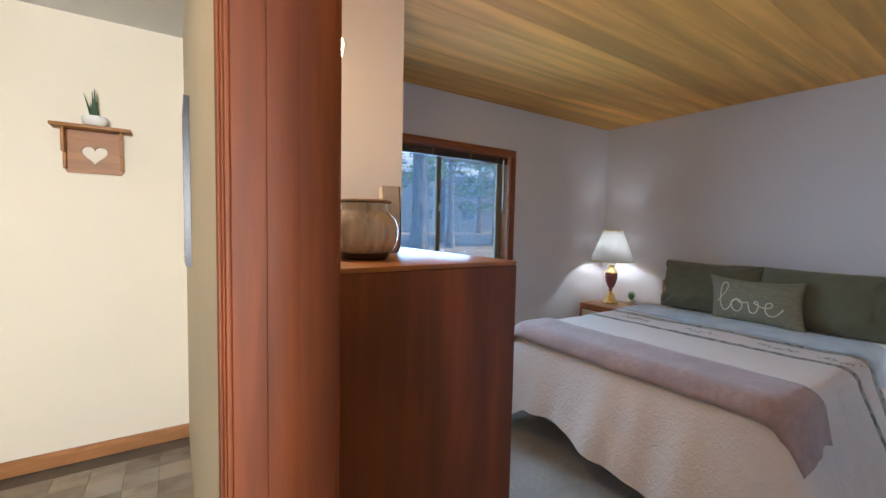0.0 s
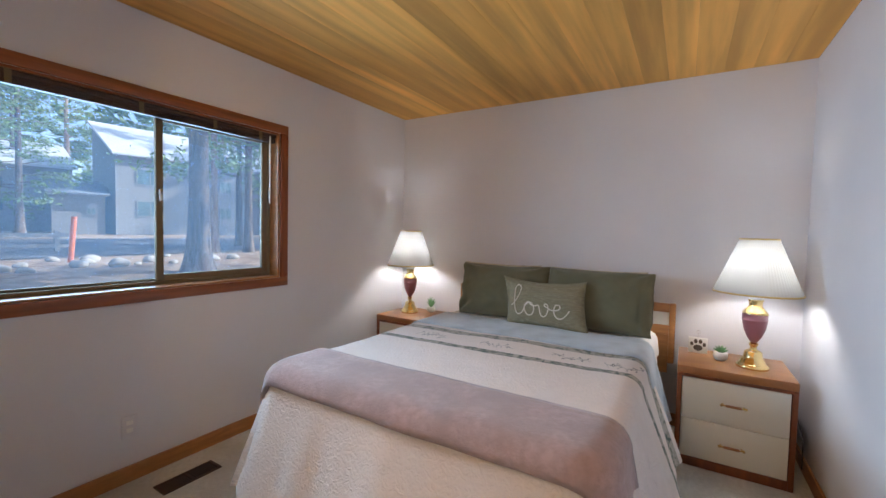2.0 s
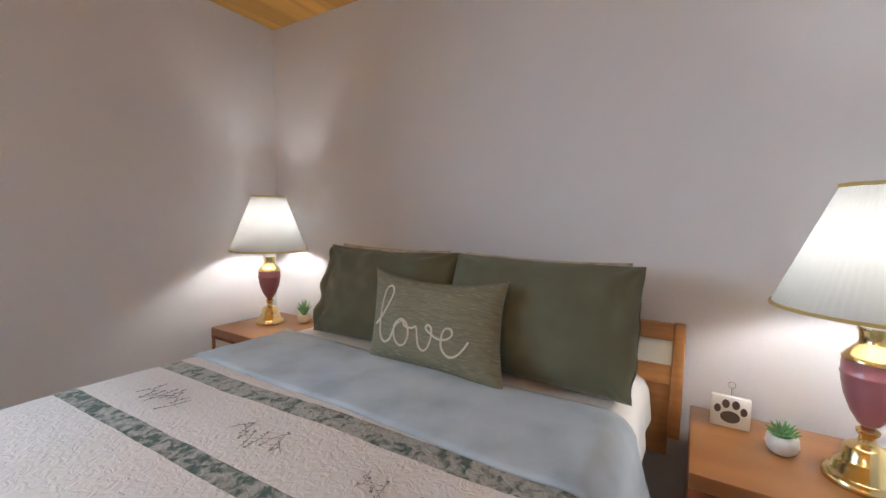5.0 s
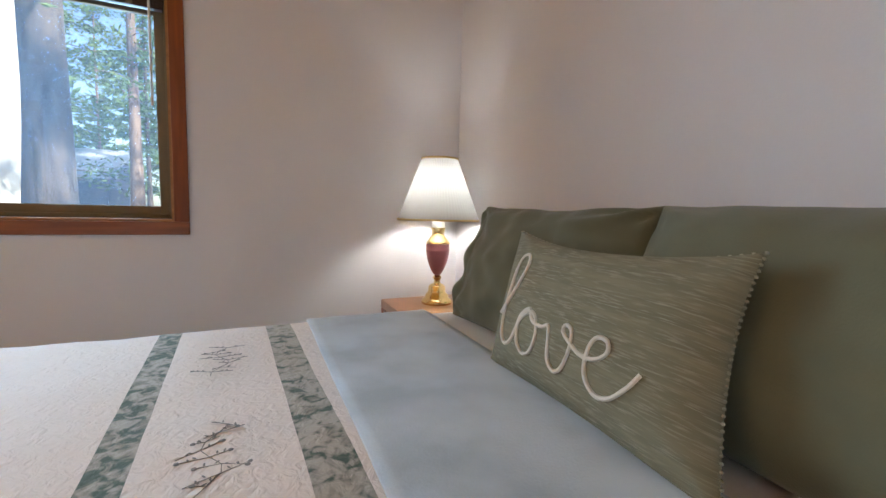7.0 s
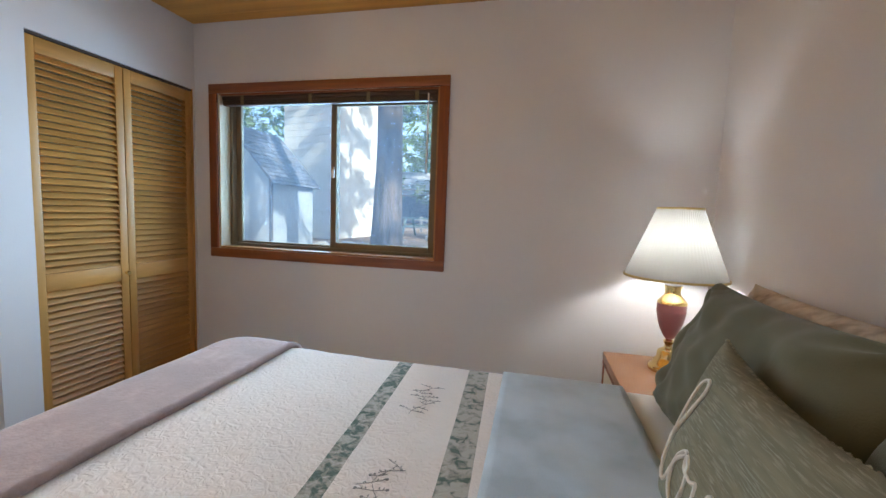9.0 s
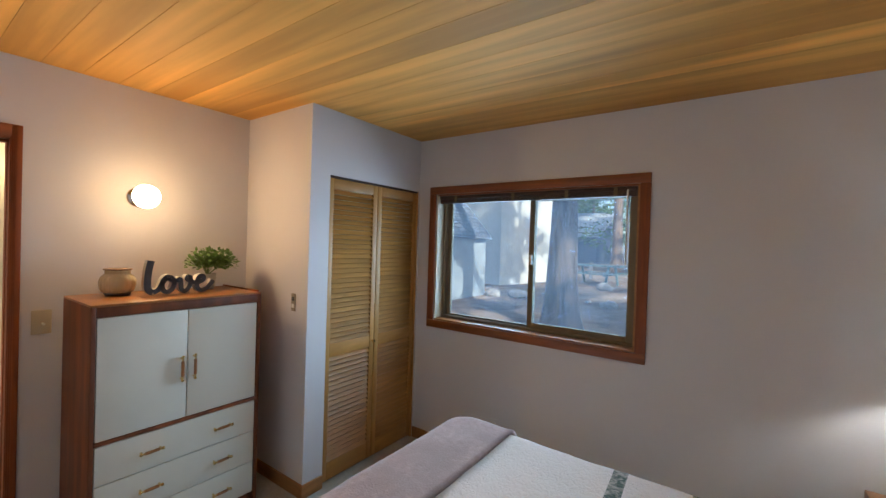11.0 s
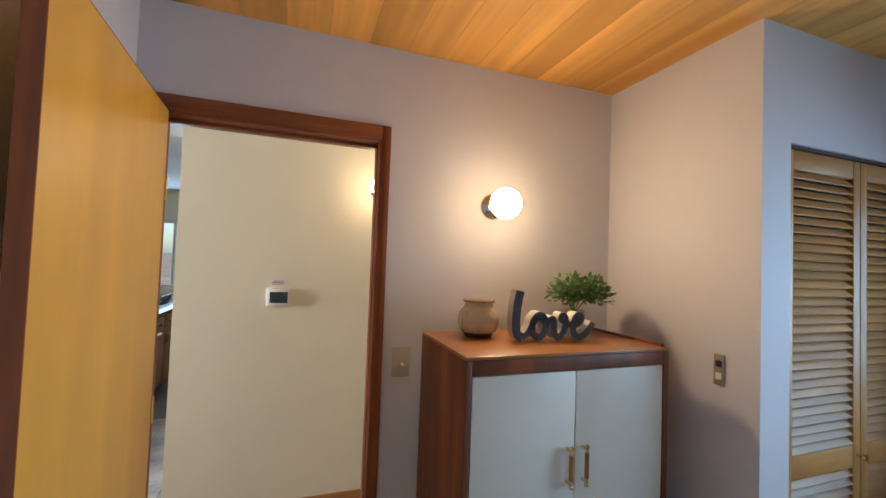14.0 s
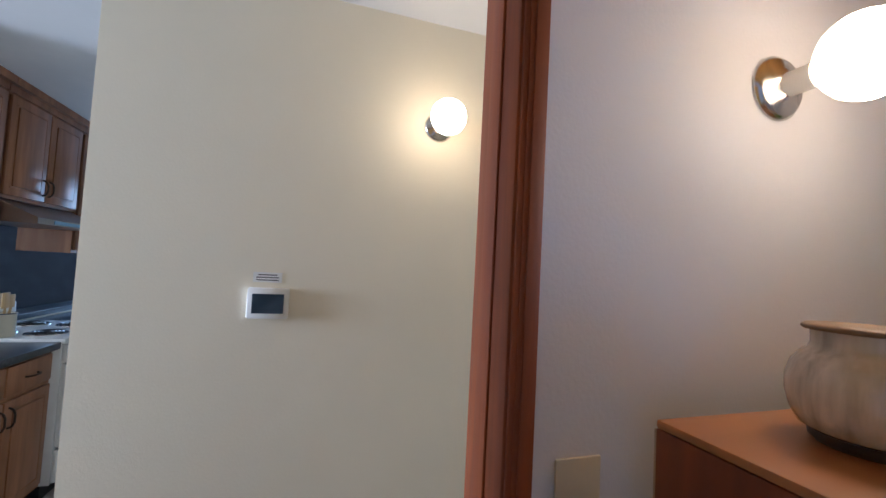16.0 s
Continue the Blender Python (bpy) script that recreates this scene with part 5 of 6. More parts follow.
for k, (dx, dy, w, ln) in enumerate(((0.03, 0.02, 0.030, 0.09), (-0.035, 0.012, 0.024, 0.075), (0.0, -0.03, 0.027, 0.08))):
    bm = bmesh.new()
    rod(bm, (0.2 * dx, 0.2 * dy, 0.015), (dx, dy, 0.175), 0.006, 8)
    box(bm, dx - w, dx + w, dy - 0.004, dy + 0.004, 0.165, 0.165 + ln, bevel=0.0035)
    part("utensil", bm, UT, crock, "pale wooden spatula", 40)
grass = thing("potted_plant", "green grass plant in a white cup on the kitchen ledge", "potted plant", (-2.92, -1.56, 0.9605))
part("pot", lathe([(0.034, 0), (0.046, 0.07), (0.044, 0.075), (0.040, 0.068), (0, 0.066)], 24), PLASTIC, grass, "", 60)
bm = bmesh.new()
rnd = random.Random(5)
for k in range(120):
    a, r = rnd.uniform(0, 6.28), rnd.uniform(0, 0.035)
    rod(bm, (r * math.cos(a), r * math.sin(a), 0.066), (1.9 * r * math.cos(a), 1.9 * r * math.sin(a), rnd.uniform(0.11, 0.16)), 0.003, 4, 0.0008)
part("blades", bm, mat("grass_green", (0.06, 0.19, 0.04), 0.5, var=0.3), grass, "", 0)
can = thing("canister", "white ceramic canister with lid on the kitchen ledge", "canister", (-3.20, -1.545, 0.9605))
part("body", lathe([(0.052, 0), (0.060, 0.02), (0.060, 0.085), (0.045, 0.105), (0, 0.106)], 24), PLASTIC, can, "", 60)
part("lid", lathe([(0.042, 0.1062), (0.044, 0.114), (0.030, 0.124), (0.012, 0.132), (0.014, 0.142), (0, 0.146)], 24), PLASTIC, can, "", 60)
tagged(part("breakfast_ledge", boxes((-4.99, -1.63, -1.66, -1.4605, 0.92, 0.96), bevel=0.004), COUNTER), "dark raised ledge behind the range", "ledge")
structure("peninsula_wall", boxes((-4.99, -1.65, -1.60, -1.4605, 0, 0.9195)), CREAM, "low wall behind the range", "wall")
tray = thing("dish_rack", "black dish rack on the worktop under the window", "dish rack", (-4.1, -1.15, 0.909))
bm = bmesh.new()
for k in range(13):
    rod(bm, (-0.2 + k * 0.033, -0.14, 0.01), (-0.2 + k * 0.033, 0.14, 0.01), 0.003, 6)
    rod(bm, (-0.2 + k * 0.033, -0.14, 0.01), (-0.2 + k * 0.033, -0.17, 0.12), 0.003, 6)
    rod(bm, (-0.2 + k * 0.033, 0.14, 0.01), (-0.2 + k * 0.033, 0.17, 0.12), 0.003, 6)
for y in (-0.17, 0.17):
    rod(bm, (-0.21, y, 0.12), (0.21, y, 0.12), 0.004, 6)
part("wires", bm, BLACK, tray)
part("drip_tray", boxes((-0.23, 0.23, -0.18, 0.18, 0.0, 0.006), bevel=0.002), BLACK, tray)
kw = tagged(thing("window_2", "white framed kitchen window with daylight", "window"), kind="structure")
part("frame", boxes((KX - 0.08, KX - 0.04, -1.75, -1.71, 1.05, 2.0), (KX - 0.08, KX - 0.04, -0.64, -0.6, 1.05, 2.0), (KX - 0.08, KX - 0.04, -1.71, -0.64, 1.05, 1.09), (KX - 0.08, KX - 0.04, -1.71, -0.64, 1.96, 2.0),
                    (KX - 0.08, KX - 0.04, -1.19, -1.16, 1.09, 1.96)), PLASTIC, kw, "", 0)
kp = part("pane", boxes((KX - 0.064, KX - 0.060, -1.71, -0.64, 1.09, 1.96)), PANE, kw, "", 0)
kp.visible_shadow = False
sofa = thing("sofa", "blue fabric sofa in the living area beyond the kitchen ledge", "sofa", (-3.6, -3.9, 0))
BLUEF = mat("slate_blue_upholstery", (0.07, 0.15, 0.24), 0.95, var=0.1, scale=10, bump=0.4, bump_scale=150)
part("base", boxes((-0.9, 0.9, -0.42, 0.42, 0.06, 0.40), bevel=0.04), BLUEF, sofa)
part("back", boxes((-0.9, 0.9, -0.42, -0.18, 0.405, 0.88), bevel=0.07), BLUEF, sofa)
for x in (-0.9, 0.70):
    part("arm", boxes((x, x + 0.2, -0.16, 0.42, 0.405, 0.64), bevel=0.06), BLUEF, sofa)
for x in (-0.68, 0.01):
    part("cushion", boxes((x, x + 0.66, -0.16, 0.40, 0.405, 0.54), bevel=0.05), BLUEF, sofa)
for x in (-0.8, 0.8):
    for y in (-0.35, 0.35):
        part("leg", boxes((x - 0.03, x + 0.03, y - 0.03, y + 0.03, 0, 0.06)), BLACK, sofa)

# unseen window, added to go with the hall's fill lamp
lw = tagged(thing("window_3", "unseen white framed window added around the hall fill lamp", "window"), kind="structure")
part("frame", boxes((-1.55, -1.50, KY - 0.08, KY - 0.04, 0.95, 2.1), (-0.20, -0.15, KY - 0.08, KY - 0.04, 0.95, 2.1), (-1.50, -0.20, KY - 0.08, KY - 0.04, 0.95, 1.0), (-1.50, -0.20, KY - 0.08, KY - 0.04, 2.05, 2.1)), PLASTIC, lw, "", 0)
lp = part("pane", boxes((-1.50, -0.20, KY - 0.064, KY - 0.060, 1.0, 2.05)), PANE, lw, "", 0)
lp.visible_shadow = False

# ---- outdoors ----
NEEDLES = mat("pine_needle_ground", (0.25, 0.165, 0.12), 0.95, var=0.35, scale=3, bump=0.8, bump_scale=30, second=(0.36, 0.27, 0.21), second_scale=0.5)
ASPHALT = mat("worn_asphalt", (0.10, 0.10, 0.115), 0.85, var=0.15, scale=10, bump=0.4, bump_scale=60, second=(0.075, 0.075, 0.085), second_scale=0.4)
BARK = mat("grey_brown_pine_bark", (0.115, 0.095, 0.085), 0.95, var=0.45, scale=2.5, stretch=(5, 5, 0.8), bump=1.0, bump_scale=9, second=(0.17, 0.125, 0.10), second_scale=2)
# lit version of the bark: sunshine is put into its paler, redder colour
SUNBARK = mat("sunlit_red_bark", (0.30, 0.20, 0.145), 0.95, var=0.35, scale=2.5, stretch=(5, 5, 0.8), bump=1.0, bump_scale=9, second=(0.36, 0.25, 0.19), second_scale=2)
FOLIAGE = mat("pine_foliage", (0.12, 0.20, 0.07), 0.7, var=0.45, scale=1.5, bump=0.0, vary_piece=0.4, second=(0.19, 0.28, 0.10), second_scale=0.7)
SIDING = mat("grey_blue_board_siding", (0.235, 0.235, 0.245), 0.8, var=0.08, scale=3, bump=0.2, bump_scale=30)
ROOFM = mat("pale_metal_roof", (0.55, 0.56, 0.58), 0.5, var=0.1, scale=4, bump=0.2, bump_scale=20)
SHINGLE = mat("slate_blue_shingle", (0.16, 0.18, 0.22), 0.9, var=0.25, scale=20, bump=0.4, bump_scale=80, vary_piece=0.15)
SHEDWALL = mat("pale_grey_shed_wall", (0.37, 0.42, 0.46), 0.75, var=0.05, scale=4, bump=0.15, bump_scale=30)
DARKGLASS = mat("dark_window_glass", (0.10, 0.17, 0.20), 0.1, var=0.2, bump=0.0)


def ground_z(x, y):
    out = max(-5.4 - x, x - 4.2, -4.9 - y, y - 3.3, 0.0)
    if out <= 0.0:
        return -0.32
    d = math.hypot(x - 1.7, y - 1.5)
    return -0.32 + 0.36 * min(1.0, out / 2.2) + 0.018 * min(max(d - 2.0, 0.0), 42.0) + 0.03 * noise.noise((x * 0.4, y * 0.4, 0)) * min(1, out / 3)


def axis(lo, hi, fine_lo, fine_hi, step):
    a, v, s = [], fine_lo, step
    while v < fine_hi:
        a.append(v)
        v += step
    while v < hi:
        a.append(v)
        s *= 1.45
        v += s
    a.append(hi)
    v, s = fine_lo, step
    while v > lo:
        s *= 1.45
        v -= s
        a.insert(0, max(v, lo))
    return a


gx, gy = axis(-600, 600, -16, 34, 0.8), axis(-600, 600, -8, 42, 0.8)
bm = bmesh.new()
gv = [[bm.verts.new((x, y, ground_z(x, y))) for y in gy] for x in gx]
for i in range(len(gx) - 1):
    for j in range(len(gy) - 1):
        bm.faces.new((gv[i][j], gv[i + 1][j], gv[i + 1][j + 1], gv[i][j + 1]))
structure("ground", bm, NEEDLES, "pine-needle covered forest ground", "ground", 180)
bm = bmesh.new()
rv = []
for i in range(60):
    x = 2.2 + i * 1.1
    rv.append([bm.verts.new((x - 0.06 * k, 16.2 + 0.9 * k + 0.35 * math.sin(x * 0.2), ground_z(x - 0.06 * k, 16.2 + 0.9 * k) + 0.05)) for k in range(13)])
for a, b in zip(rv, rv[1:]):
    for k in range(12):
        bm.faces.new((a[k], b[k], b[k + 1], a[k + 1]))
structure("road", bm, ASPHALT, "grey asphalt road with scattered pine needles", "road", 180)


def trunk_mesh(r, h, seed, lean=0.0):
    bm = bmesh.new()
    segs, rows = 22, 26
    ring = []
    for j in range(rows + 1):
        t = j / rows
        z = h * t ** 1.5
        rr = r * (1 - 0.75 * t) * (1 + 0.55 * math.exp(-z / 0.45))
        ring.append([bm.verts.new(((rr * (1 + 0.10 * noise.noise((math.cos(k * 2 * math.pi / segs) * 2.2 + seed, math.sin(k * 2 * math.pi / segs) * 2.2, z * 0.7))
                                          + (0.16 * math.exp(-z / 0.4) * math.sin(k * 2 * math.pi * 5 / segs + seed)))) * math.cos(k * 2 * math.pi / segs) + lean * z,
                                   (rr * (1 + 0.10 * noise.noise((math.cos(k * 2 * math.pi / segs) * 2.2 + seed, math.sin(k * 2 * math.pi / segs) * 2.2, z * 0.7)))) * math.sin(k * 2 * math.pi / segs), z)) for k in range(segs)])
    for a, b in zip(ring, ring[1:]):
        for k in range(segs):
            bm.faces.new((a[k], a[(k + 1) % segs], b[(k + 1) % segs], b[k]))
    return bm


def limbs_mesh(rnd, z0, z1, reach, n):
    """Thin drooping limbs, and the places where needle clumps hang on them."""
    bm, tips = bmesh.new(), []
    for k in range(n):
        z = z0 + (z1 - z0) * (k + rnd.random()) / n
        a = rnd.uniform(0, 2 * math.pi)
        ln = reach * (1.1 - 0.8 * (z - z0) / (z1 - z0)) * rnd.uniform(0.6, 1.1)
        p = Vector((0, 0, z))
        d = Vector((math.cos(a), math.sin(a), rnd.uniform(-0.1, 0.25)))
        for s in range(4):
            q = p + d * ln / 4
            rod(bm, p, q, 0.03 * (1 - s / 5), 5, 0.03 * (1 - (s + 1) / 5))
            if s > 0:
                tips.append((q, ln))
            d = (d + Vector((rnd.gauss(0, 0.2), rnd.gauss(0, 0.2), -0.10))).normalized()
            p = q
    return bm, tips


def clump_mesh(rnd, tips, per, size):
    vs, fs = [], []
    for q, ln in tips:
        for k in range(per):
            c = q + Vector((rnd.gauss(0, 0.30), rnd.gauss(0, 0.30), rnd.gauss(0, 0.14))) * (0.4 + 0.25 * ln)
            d = Vector((rnd.gauss(0, 1), rnd.gauss(0, 1), rnd.gauss(0, 0.5))).normalized()
            s = d.cross(Vector((rnd.gauss(0, 1), rnd.gauss(0, 1), rnd.gauss(0, 1)))).normalized()
            L = size * rnd.uniform(0.5, 1.3)
            b = len(vs)
            vs += [c - d * L, c + s * L * 0.28, c + d * L, c - s * L * 0.28]
            fs.append((b, b + 1, b + 2, b + 3))
    me = bpy.data.meshes.new("crown")
    me.from_pydata([tuple(v) for v in vs], [], fs)
    me.materials.append(FOLIAGE)
    return me


def tree(x, y, r, h, z0, reach, nl, per, bark, label, seed, size=0.14):
    t = thing("pine_tree", label, "tree", (x, y, ground_z(x, y) - 0.06), group="pine trees")
    part("trunk", trunk_mesh(r, h, seed), bark, t, "", 180)
    rnd = random.Random(seed)
    bm, tips = limbs_mesh(rnd, z0, h * 0.97, reach, nl)
    part("limbs", bm, bark, t)
    cr = new("crown", clump_mesh(rnd, tips, per, size))
    cr.parent = t
    return t


big = "tall pine with furrowed grey-brown trunk near the window"
tree(0.42, 7.35, 0.27, 17, 3.4, 2.6, 34, 40, BARK, big, 1, 0.085)
tree(6.05, 11.0, 0.27, 18, 4.2, 2.4, 30, 36, BARK, "tall pine with furrowed trunk standing beside the road", 2, 0.10)
proto = [tree(9.6, 16.6, 0.16, 17, 3.0, 2.6, 46, 42, SUNBARK, "slim pine with sunlight painted into its pale bark", 3),
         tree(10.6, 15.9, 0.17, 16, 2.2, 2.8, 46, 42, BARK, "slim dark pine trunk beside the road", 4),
         tree(-2.2, 23.5, 0.30, 19, 5.0, 3.0, 44, 42, SUNBARK, "pine with sunlight painted into its reddish bark among the woods", 5),
         tree(3.0, 31.0, 0.22, 17, 1.6, 3.2, 60, 42, BARK, "pine with low green branches in the woods", 6)]
rnd = random.Random(21)
spots = [(9.0, 4.0), (7.0, 6.6), (12.0, 2.0), (9.0, 0.2), (13.5, 6.0), (11.9, 18.6), (13.4, 15.6), (15.0, 17.8), (17.5, 15.0), (20.0, 19.0), (5.9, 31.5), (8.3, 35.0), (-0.6, 27.0), (1.8, 24.0), (0.3, 36.0), (-5.4, 24.0), (-7.5, 30.0), (-3.6, 33.0), (5.0, 38.0), (-9.0, 19.0),
         (-11.5, 25.0), (-13.0, 15.0), (2.4, 44.0), (-2.0, 44.0), (-8.0, 40.0), (10.0, 44.0), (24.0, 30.5), (27.0, 26.0), (30.0, 34.0), (20.5, 45.0), (14.0, 47.0), (26.0, 44.0), (34.0, 24.0), (-16.0, 34.0), (-6.6, 15.8), (-9.0, 12.0)]
for k, (x, y) in enumerate(spots):
    p = proto[k % 4] if not (5 < x < 16 and y < 20) else proto[k % 2]
    copy_thing(p, pose(x, y, ground_z(x, y) - 0.06, 0, 0, rnd.uniform(0, 360)))
# far woods
rnd = random.Random(33)
tips = []
for k in range(260):
    a = radians(rnd.uniform(-75, 75))
    d = rnd.uniform(55, 85)
    x, y = d * math.sin(a), d * math.cos(a)
    h = rnd.uniform(14, 24)
    for s in range(26):
        z = h * (0.12 + 0.88 * rnd.random())
        tips.append((Vector((x + rnd.gauss(0, 0.9) * (1.25 - z / h) * 2.0, y + rnd.gauss(0, 0.9) * (1.25 - z / h) * 2.0, z + 0.5)), 3.0))
fw = new("far_woods", clump_mesh(rnd, tips, 5, 0.9))
tagged(fw, "dense green conifer woods in the distance", "woods", "", "stuff")


def building(name, label, where, turn, w, d, zf, zb, wins, wallm, roofm, boards=0.0):
    """A house whose roof rises from its front eave (zf) to its back (zb); front along local x, depth along local y."""
    b = thing(name, label, "house", where, turn=turn)
    bm = bmesh.new()
    v = [bm.verts.new(c) for c in ((0, 0, -0.6), (w, 0, -0.6), (w, d, -0.6), (0, d, -0.6), (0, 0, zf), (w, 0, zf), (w, d, zb), (0, d, zb))]
    for f in ((0, 1, 5, 4), (1, 2, 6, 5), (2, 3, 7, 6), (3, 0, 4, 7), (4, 5, 6, 7), (3, 2, 1, 0)):
        bm.faces.new([v[i] for i in f])
    wl = part("wall", bm, wallm, b, "", 0)
    bm = bmesh.new()
    v = []
    for z in (0.02, 0.16):
        v += [bm.verts.new(c) for c in ((-0.25, -0.45, zf + z - 0.45 * (zb - zf) / d), (w + 0.25, -0.45, zf + z - 0.45 * (zb - zf) / d), (w + 0.25, d + 0.2, zb + z), (-0.25, d + 0.2, zb + z))]
    for f in ((0, 1, 2, 3), (4, 5, 6, 7), (0, 1, 5, 4), (1, 2, 6, 5), (2, 3, 7, 6), (3, 0, 4, 7)):
        bm.faces.new([v[i] for i in f])
    part("roof", bm, roofm, b, "", 0)
    if boards:
        bmesh_boards = mesh_of("board", boxes((0, w, -0.022, -0.002, 0, boards - 0.012)), wallm)
        for k in range(int((zf + 0.3) / boards)):
            piece("board", bmesh_boards, wl, pose(0, 0, -0.3 + k * boards))
    for x, z, ww, hh in wins:
        wd = part("window", boxes((x, x + ww, -0.06, -0.03, z, z + hh)), DARKGLASS, b, "dark glazed window", 0)
        part("frame", boxes((x - 0.06, x, -0.075, -0.025, z - 0.06, z + hh + 0.06), (x + ww, x + ww + 0.06, -0.075, -0.025, z - 0.06, z + hh + 0.06), (x, x + ww, -0.075, -0.025, z - 0.06, z), (x, x + ww, -0.075, -0.025, z + hh, z + hh + 0.06),
                            (x + ww / 2 - 0.03, x + ww / 2 + 0.03, -0.075, -0.025, z, z + hh)), SIDING, wd, "grey frame", 0)
    return b


building("lodge_house", "two-storey grey-blue house with a pale steep roof across the road", (12.5, 33.4, 0.62), -8.0, 15, 6.5, 5.5, 8.4,
         [(1.2, 1.3, 1.5, 1.0), (1.2, 3.5, 1.5, 1.0), (6.6, 1.3, 0.8, 0.8), (6.6, 3.4, 0.8, 0.8), (10.5, 1.3, 1.4, 1.0), (10.5, 3.5, 1.4, 1.0)], SIDING, ROOFM, 0.30)
building("garage", "low grey-blue outbuilding beside the house", (9.6, 34.6, 0.62), -17.5, 2.6, 4, 2.6, 3.6, [(1.7, 1.3, 0.4, 0.4)], SIDING, SHINGLE)
building("neighbour_house", "grey-blue neighbouring house half hidden by pines", (2.2, 41.0, 0.7), -10, 10, 7, 4.6, 7.0,
         [(1.0, 1.4, 0.8, 0.8), (3.4, 1.4, 0.8, 0.8), (5.6, 1.4, 0.9, 0.7), (5.6, 2.9, 0.9, 0.7), (1.0, 3.0, 0.8, 0.7), (3.4, 3.0, 0.8, 0.7)], SIDING, ROOFM)
building("tower_house", "tall pale board-sided building dappled with sunlight behind the shed", (-5.7, 13.4, 0.2), -14, 2.1, 4, 8.5, 10.5, [], mat("pale_tan_siding", (0.66, 0.64, 0.58), 0.8, var=0.08, scale=3, bump=0.3, bump_scale=20), ROOFM, 0.22)
building("small_cabin", "small blue-grey cabin with a steep roof beyond the pines", (-7.2, 27.0, 0.5), 0, 3.0, 4, 2.0, 3.6, [], mat("blue_grey_cabin_wall", (0.16, 0.18, 0.24), 0.8, var=0.1), ROOFM)

# garden shed: ridge along y
shed = thing("garden_shed", "pale grey garden shed with blue-grey shingle roof", "shed", (-5.2, 8.85, ground_z(-4, 9.5)))
sw_, sd_, se, sr = 2.25, 1.75, 1.72, 2.95
bm = bmesh.new()
pr = [(0, 0), (sw_, 0), (sw_, se), (sw_ / 2, sr), (0, se)]
en = [[bm.verts.new((x, y, z)) for x, z in pr] for y in (0, sd_)]
for k in range(5):
    bm.faces.new((en[0][k], en[0][(k + 1) % 5], en[1][(k + 1) % 5], en[1][k]))
bm.faces.new(en[0])
bm.faces.new(list(reversed(en[1])))
part("wall", bm, SHEDWALL, shed, "", 0)
part("corner_trim", boxes((sw_ - 0.05, sw_ + 0.012, -0.012, 0.05, 0, se)), SHINGLE, shed, "darker corner trim", 0)
slope = math.degrees(math.atan2(sr - se, sw_ / 2))
rl = math.hypot(sr - se, sw_ / 2) + 0.18
for s in (1, -1):
    rf = part("roof", boxes((0, rl, -0.12, sd_ + 0.12, 0.004, 0.03)), SHINGLE, shed, "blue-grey shingle roof slope", 0)
    rf.matrix_local = Matrix.Translation((sw_ / 2, 0, sr)) @ (pose(0, 0, 0, 0, slope, 0) if s > 0 else pose(0, sd_, 0, 0, 0, 180) @ pose(0, 0, 0, 0, slope, 0))
    shm = mesh_of("shingle", boxes((0, 0.15, 0, 0.245, 0.0, 0.012)), SHINGLE)
    for i in range(int(rl / 0.135)):
        for j in range(8):
            piece("shingle", shm, rf, pose(0.135 * i + 0.01, -0.118 + 0.249 * j, 0.032, 0, -3.5, 0))

# picnic table, rail, stake, rocks
TEAL = mat("weathered_teal_wood", (0.15, 0.24, 0.25), 0.85, var=0.25, scale=6, bump=0.3)
WEATHER = mat("weathered_grey_wood", (0.26, 0.25, 0.25), 0.9, var=0.25, scale=6, bump=0.3)
pt = thing("picnic_table", "weathered teal picnic table on the forest ground", "picnic table", (-1.3, 15.9, ground_z(-1.3, 15.9)), turn=-8)
for k in range(5):
    part("table_plank", boxes((-0.95, 0.95, -0.36 + k * 0.146, -0.225 + k * 0.146, 0.70, 0.74)), TEAL, pt, "", 0)
for y in (-0.75, 0.62):
    part("bench_plank", boxes((-0.95, 0.95, y, y + 0.14, 0.42, 0.46)), TEAL, pt, "", 0)
for x in (-0.65, 0.62):
    bm = bmesh.new()
    rod(bm, (x, -0.3, 0.70), (x, -0.62, 0), 0.045, 6)
    rod(bm, (x, 0.3, 0.70), (x, 0.62, 0), 0.045, 6)
    box(bm, x - 0.03, x + 0.03, -0.75, 0.75, 0.38, 0.42)
    part("trestle", bm, TEAL, pt, "", 0)
fence = thing("rail_fence", "low weathered rail fence among the pines", "fence", (-4.0, 18.2, ground_z(-1, 18.2)), turn=3)
for k in range(6):
    part("post", boxes((k * 1.9 - 0.06, k * 1.9 + 0.06, -0.06, 0.06, -0.1, 0.75)), WEATHER, fence, "", 0)
part("rail", boxes((-0.2, 9.8, -0.09, -0.0605, 0.52, 0.66)), WEATHER, fence, "", 0)
part("rail", boxes((-0.2, 9.8, -0.09, -0.0605, 0.18, 0.30)), WEATHER, fence, "", 0)
sx, sy = 4.75, 15.0
stk = thing("marker_stake", "orange marker stake leaning beside the road", "stake", (sx, sy, ground_z(sx, sy)))
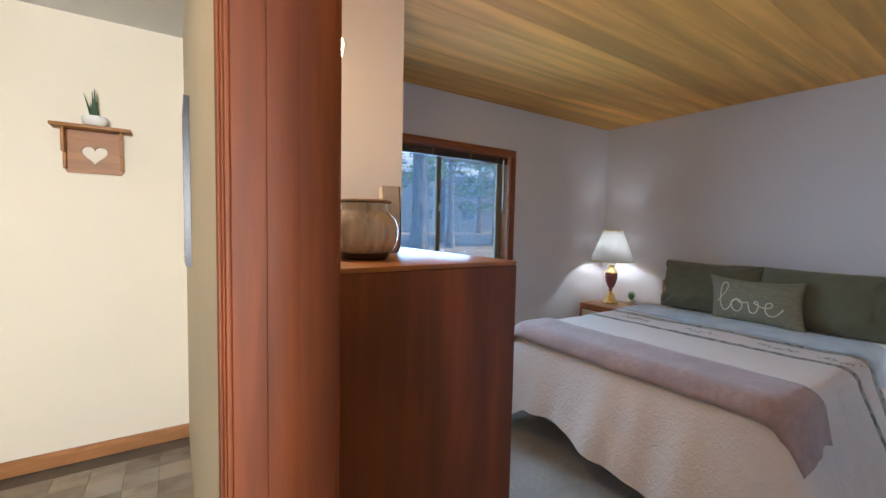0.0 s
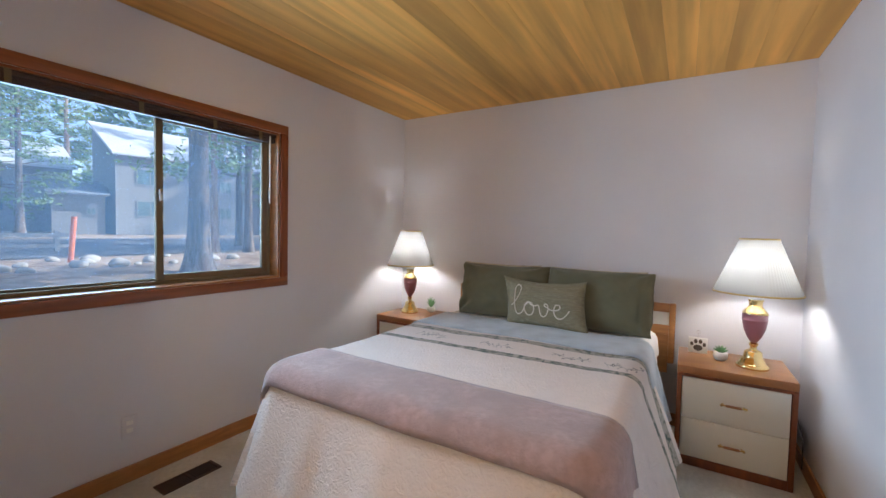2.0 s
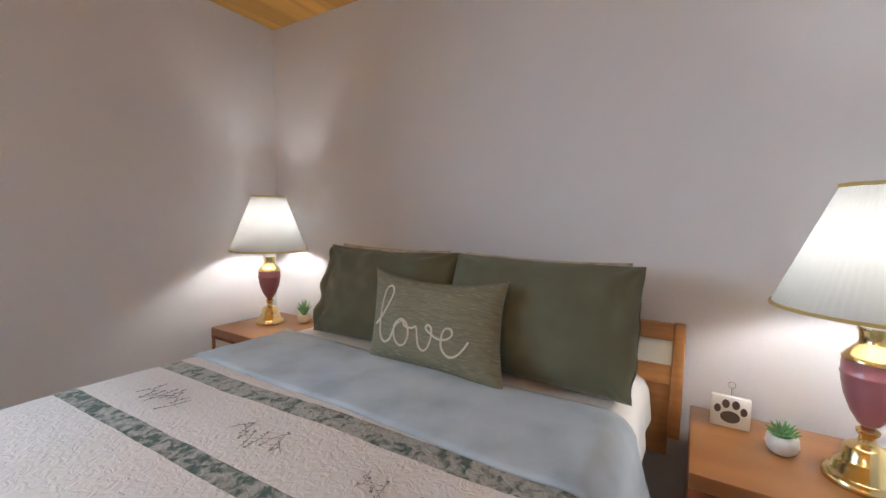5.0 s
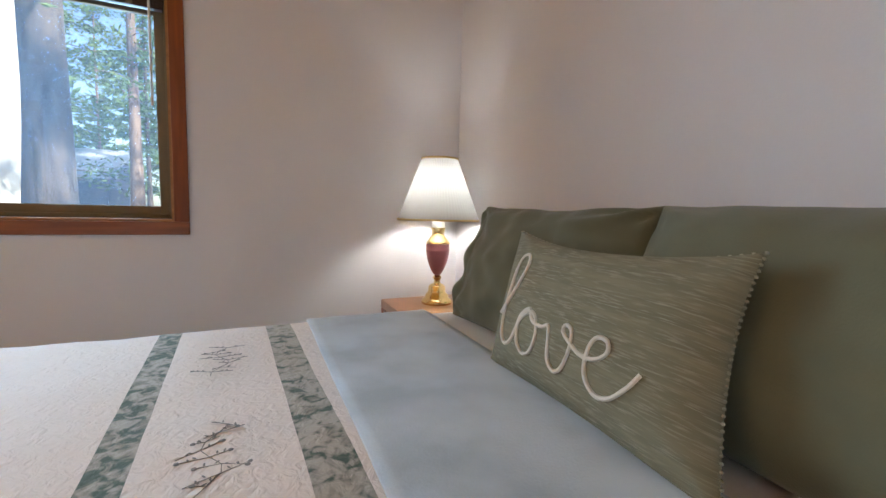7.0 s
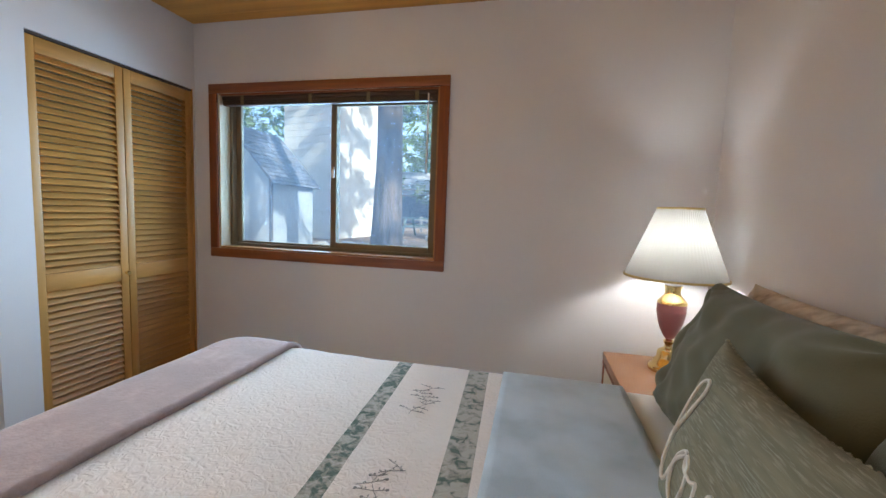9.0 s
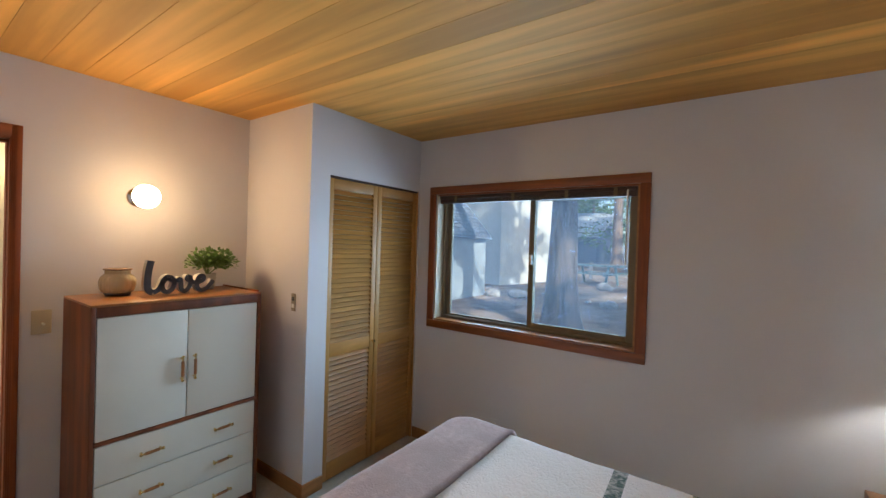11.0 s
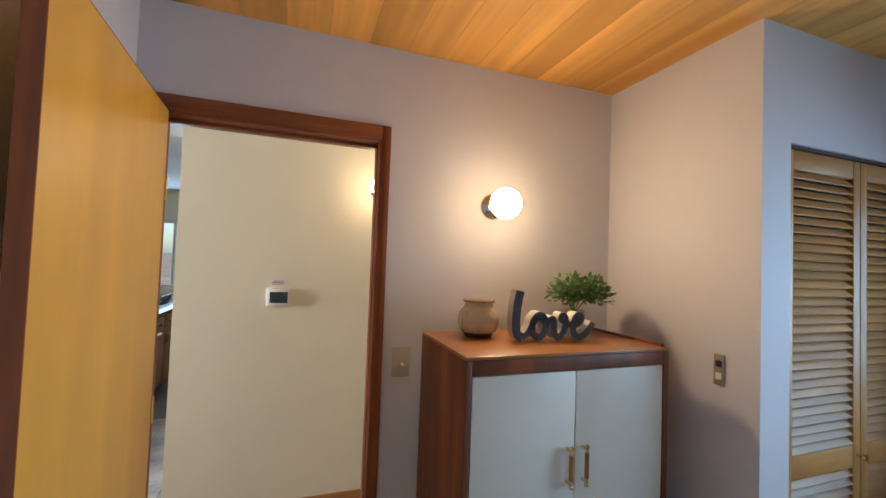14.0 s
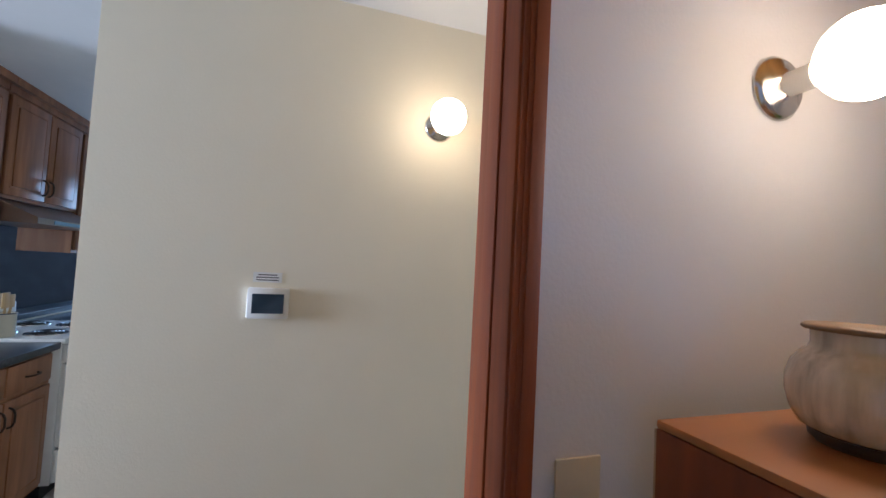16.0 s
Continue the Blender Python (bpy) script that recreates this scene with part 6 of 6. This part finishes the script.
part("pole", rod(bmesh.new(), (0, 0, -0.05), (0.10, 0, 1.25), 0.065, 12), mat("faded_orange_paint", (0.62, 0.14, 0.045), 0.6, var=0.15), stk)
wp = thing("white_post", "white post stump beside the road", "post", (2.55, 14.2, ground_z(2.55, 14.2)))
part("pole", lathe([(0.16, -0.05), (0.16, 0.50), (0.13, 0.58), (0, 0.60)], 16), PLASTIC, wp)
ROCK = mat("pale_granite", (0.40, 0.37, 0.34), 0.9, var=0.25, scale=6, bump=0.6, bump_scale=20)
rnd = random.Random(8)
for k in range(34):
    x, y, s = rnd.uniform(1.8, 8.5), rnd.uniform(13.0, 15.8), rnd.uniform(0.08, 0.26)
    if k > 24:
        x, y = rnd.uniform(-4, 0.5), rnd.uniform(10.5, 14.5)
    bm = bmesh.new()
    bmesh.ops.create_icosphere(bm, subdivisions=2, radius=s)
    for v in bm.verts:
        v.co *= 1 + 0.35 * noise.noise(v.co * (3 / s) * 0.35 + Vector((k, 0, 0)))
        v.co.z *= 0.6
    ob = part("rock", bm, ROCK, None, "", 60)
    ob.location = (x, y, ground_z(x, y) + s * 0.3)
    tagged(ob, "pale granite rock half set in the needles", "rock", "rocks along the road")

# ---- hall and kitchen floor tiles, nearest the doorway as pieces ----
rnd = random.Random(2)
floor_hall = bpy.data.objects["floor_hall"]
tiles = [mesh_of("tile", boxes((0.0012, w - 0.0012, 0.0012, h - 0.0012, -0.0055, 0.0), bevel=0.0), VINYL) for w, h in ((0.30, 0.30), (0.15, 0.15), (0.30, 0.15))]
count = 0
for i in range(17):
    for j in range(27):
        x, y = -0.12 - 0.30 * (i + 1), -4.48 + 0.30 * j
        if x < -4.95 or (x > -1.3 and y > YH - 0.30) or (x < -1.31 and y > 0.7) or (-3.95 < x < -1.95 and -1.75 < y < -1.2) or y > YH - 0.3:
            continue
        if count > 285 or y < -2.2:
            continue
        if rnd.random() < 0.5:
            piece("tile", tiles[0], floor_hall, Matrix.Translation((x, y, 0)))
            count += 1
        else:
            for a in (0, 0.15):
                for b in (0, 0.15):
                    piece("tile", tiles[1], floor_hall, Matrix.Translation((x + a, y + b, 0)))
                    count += 1
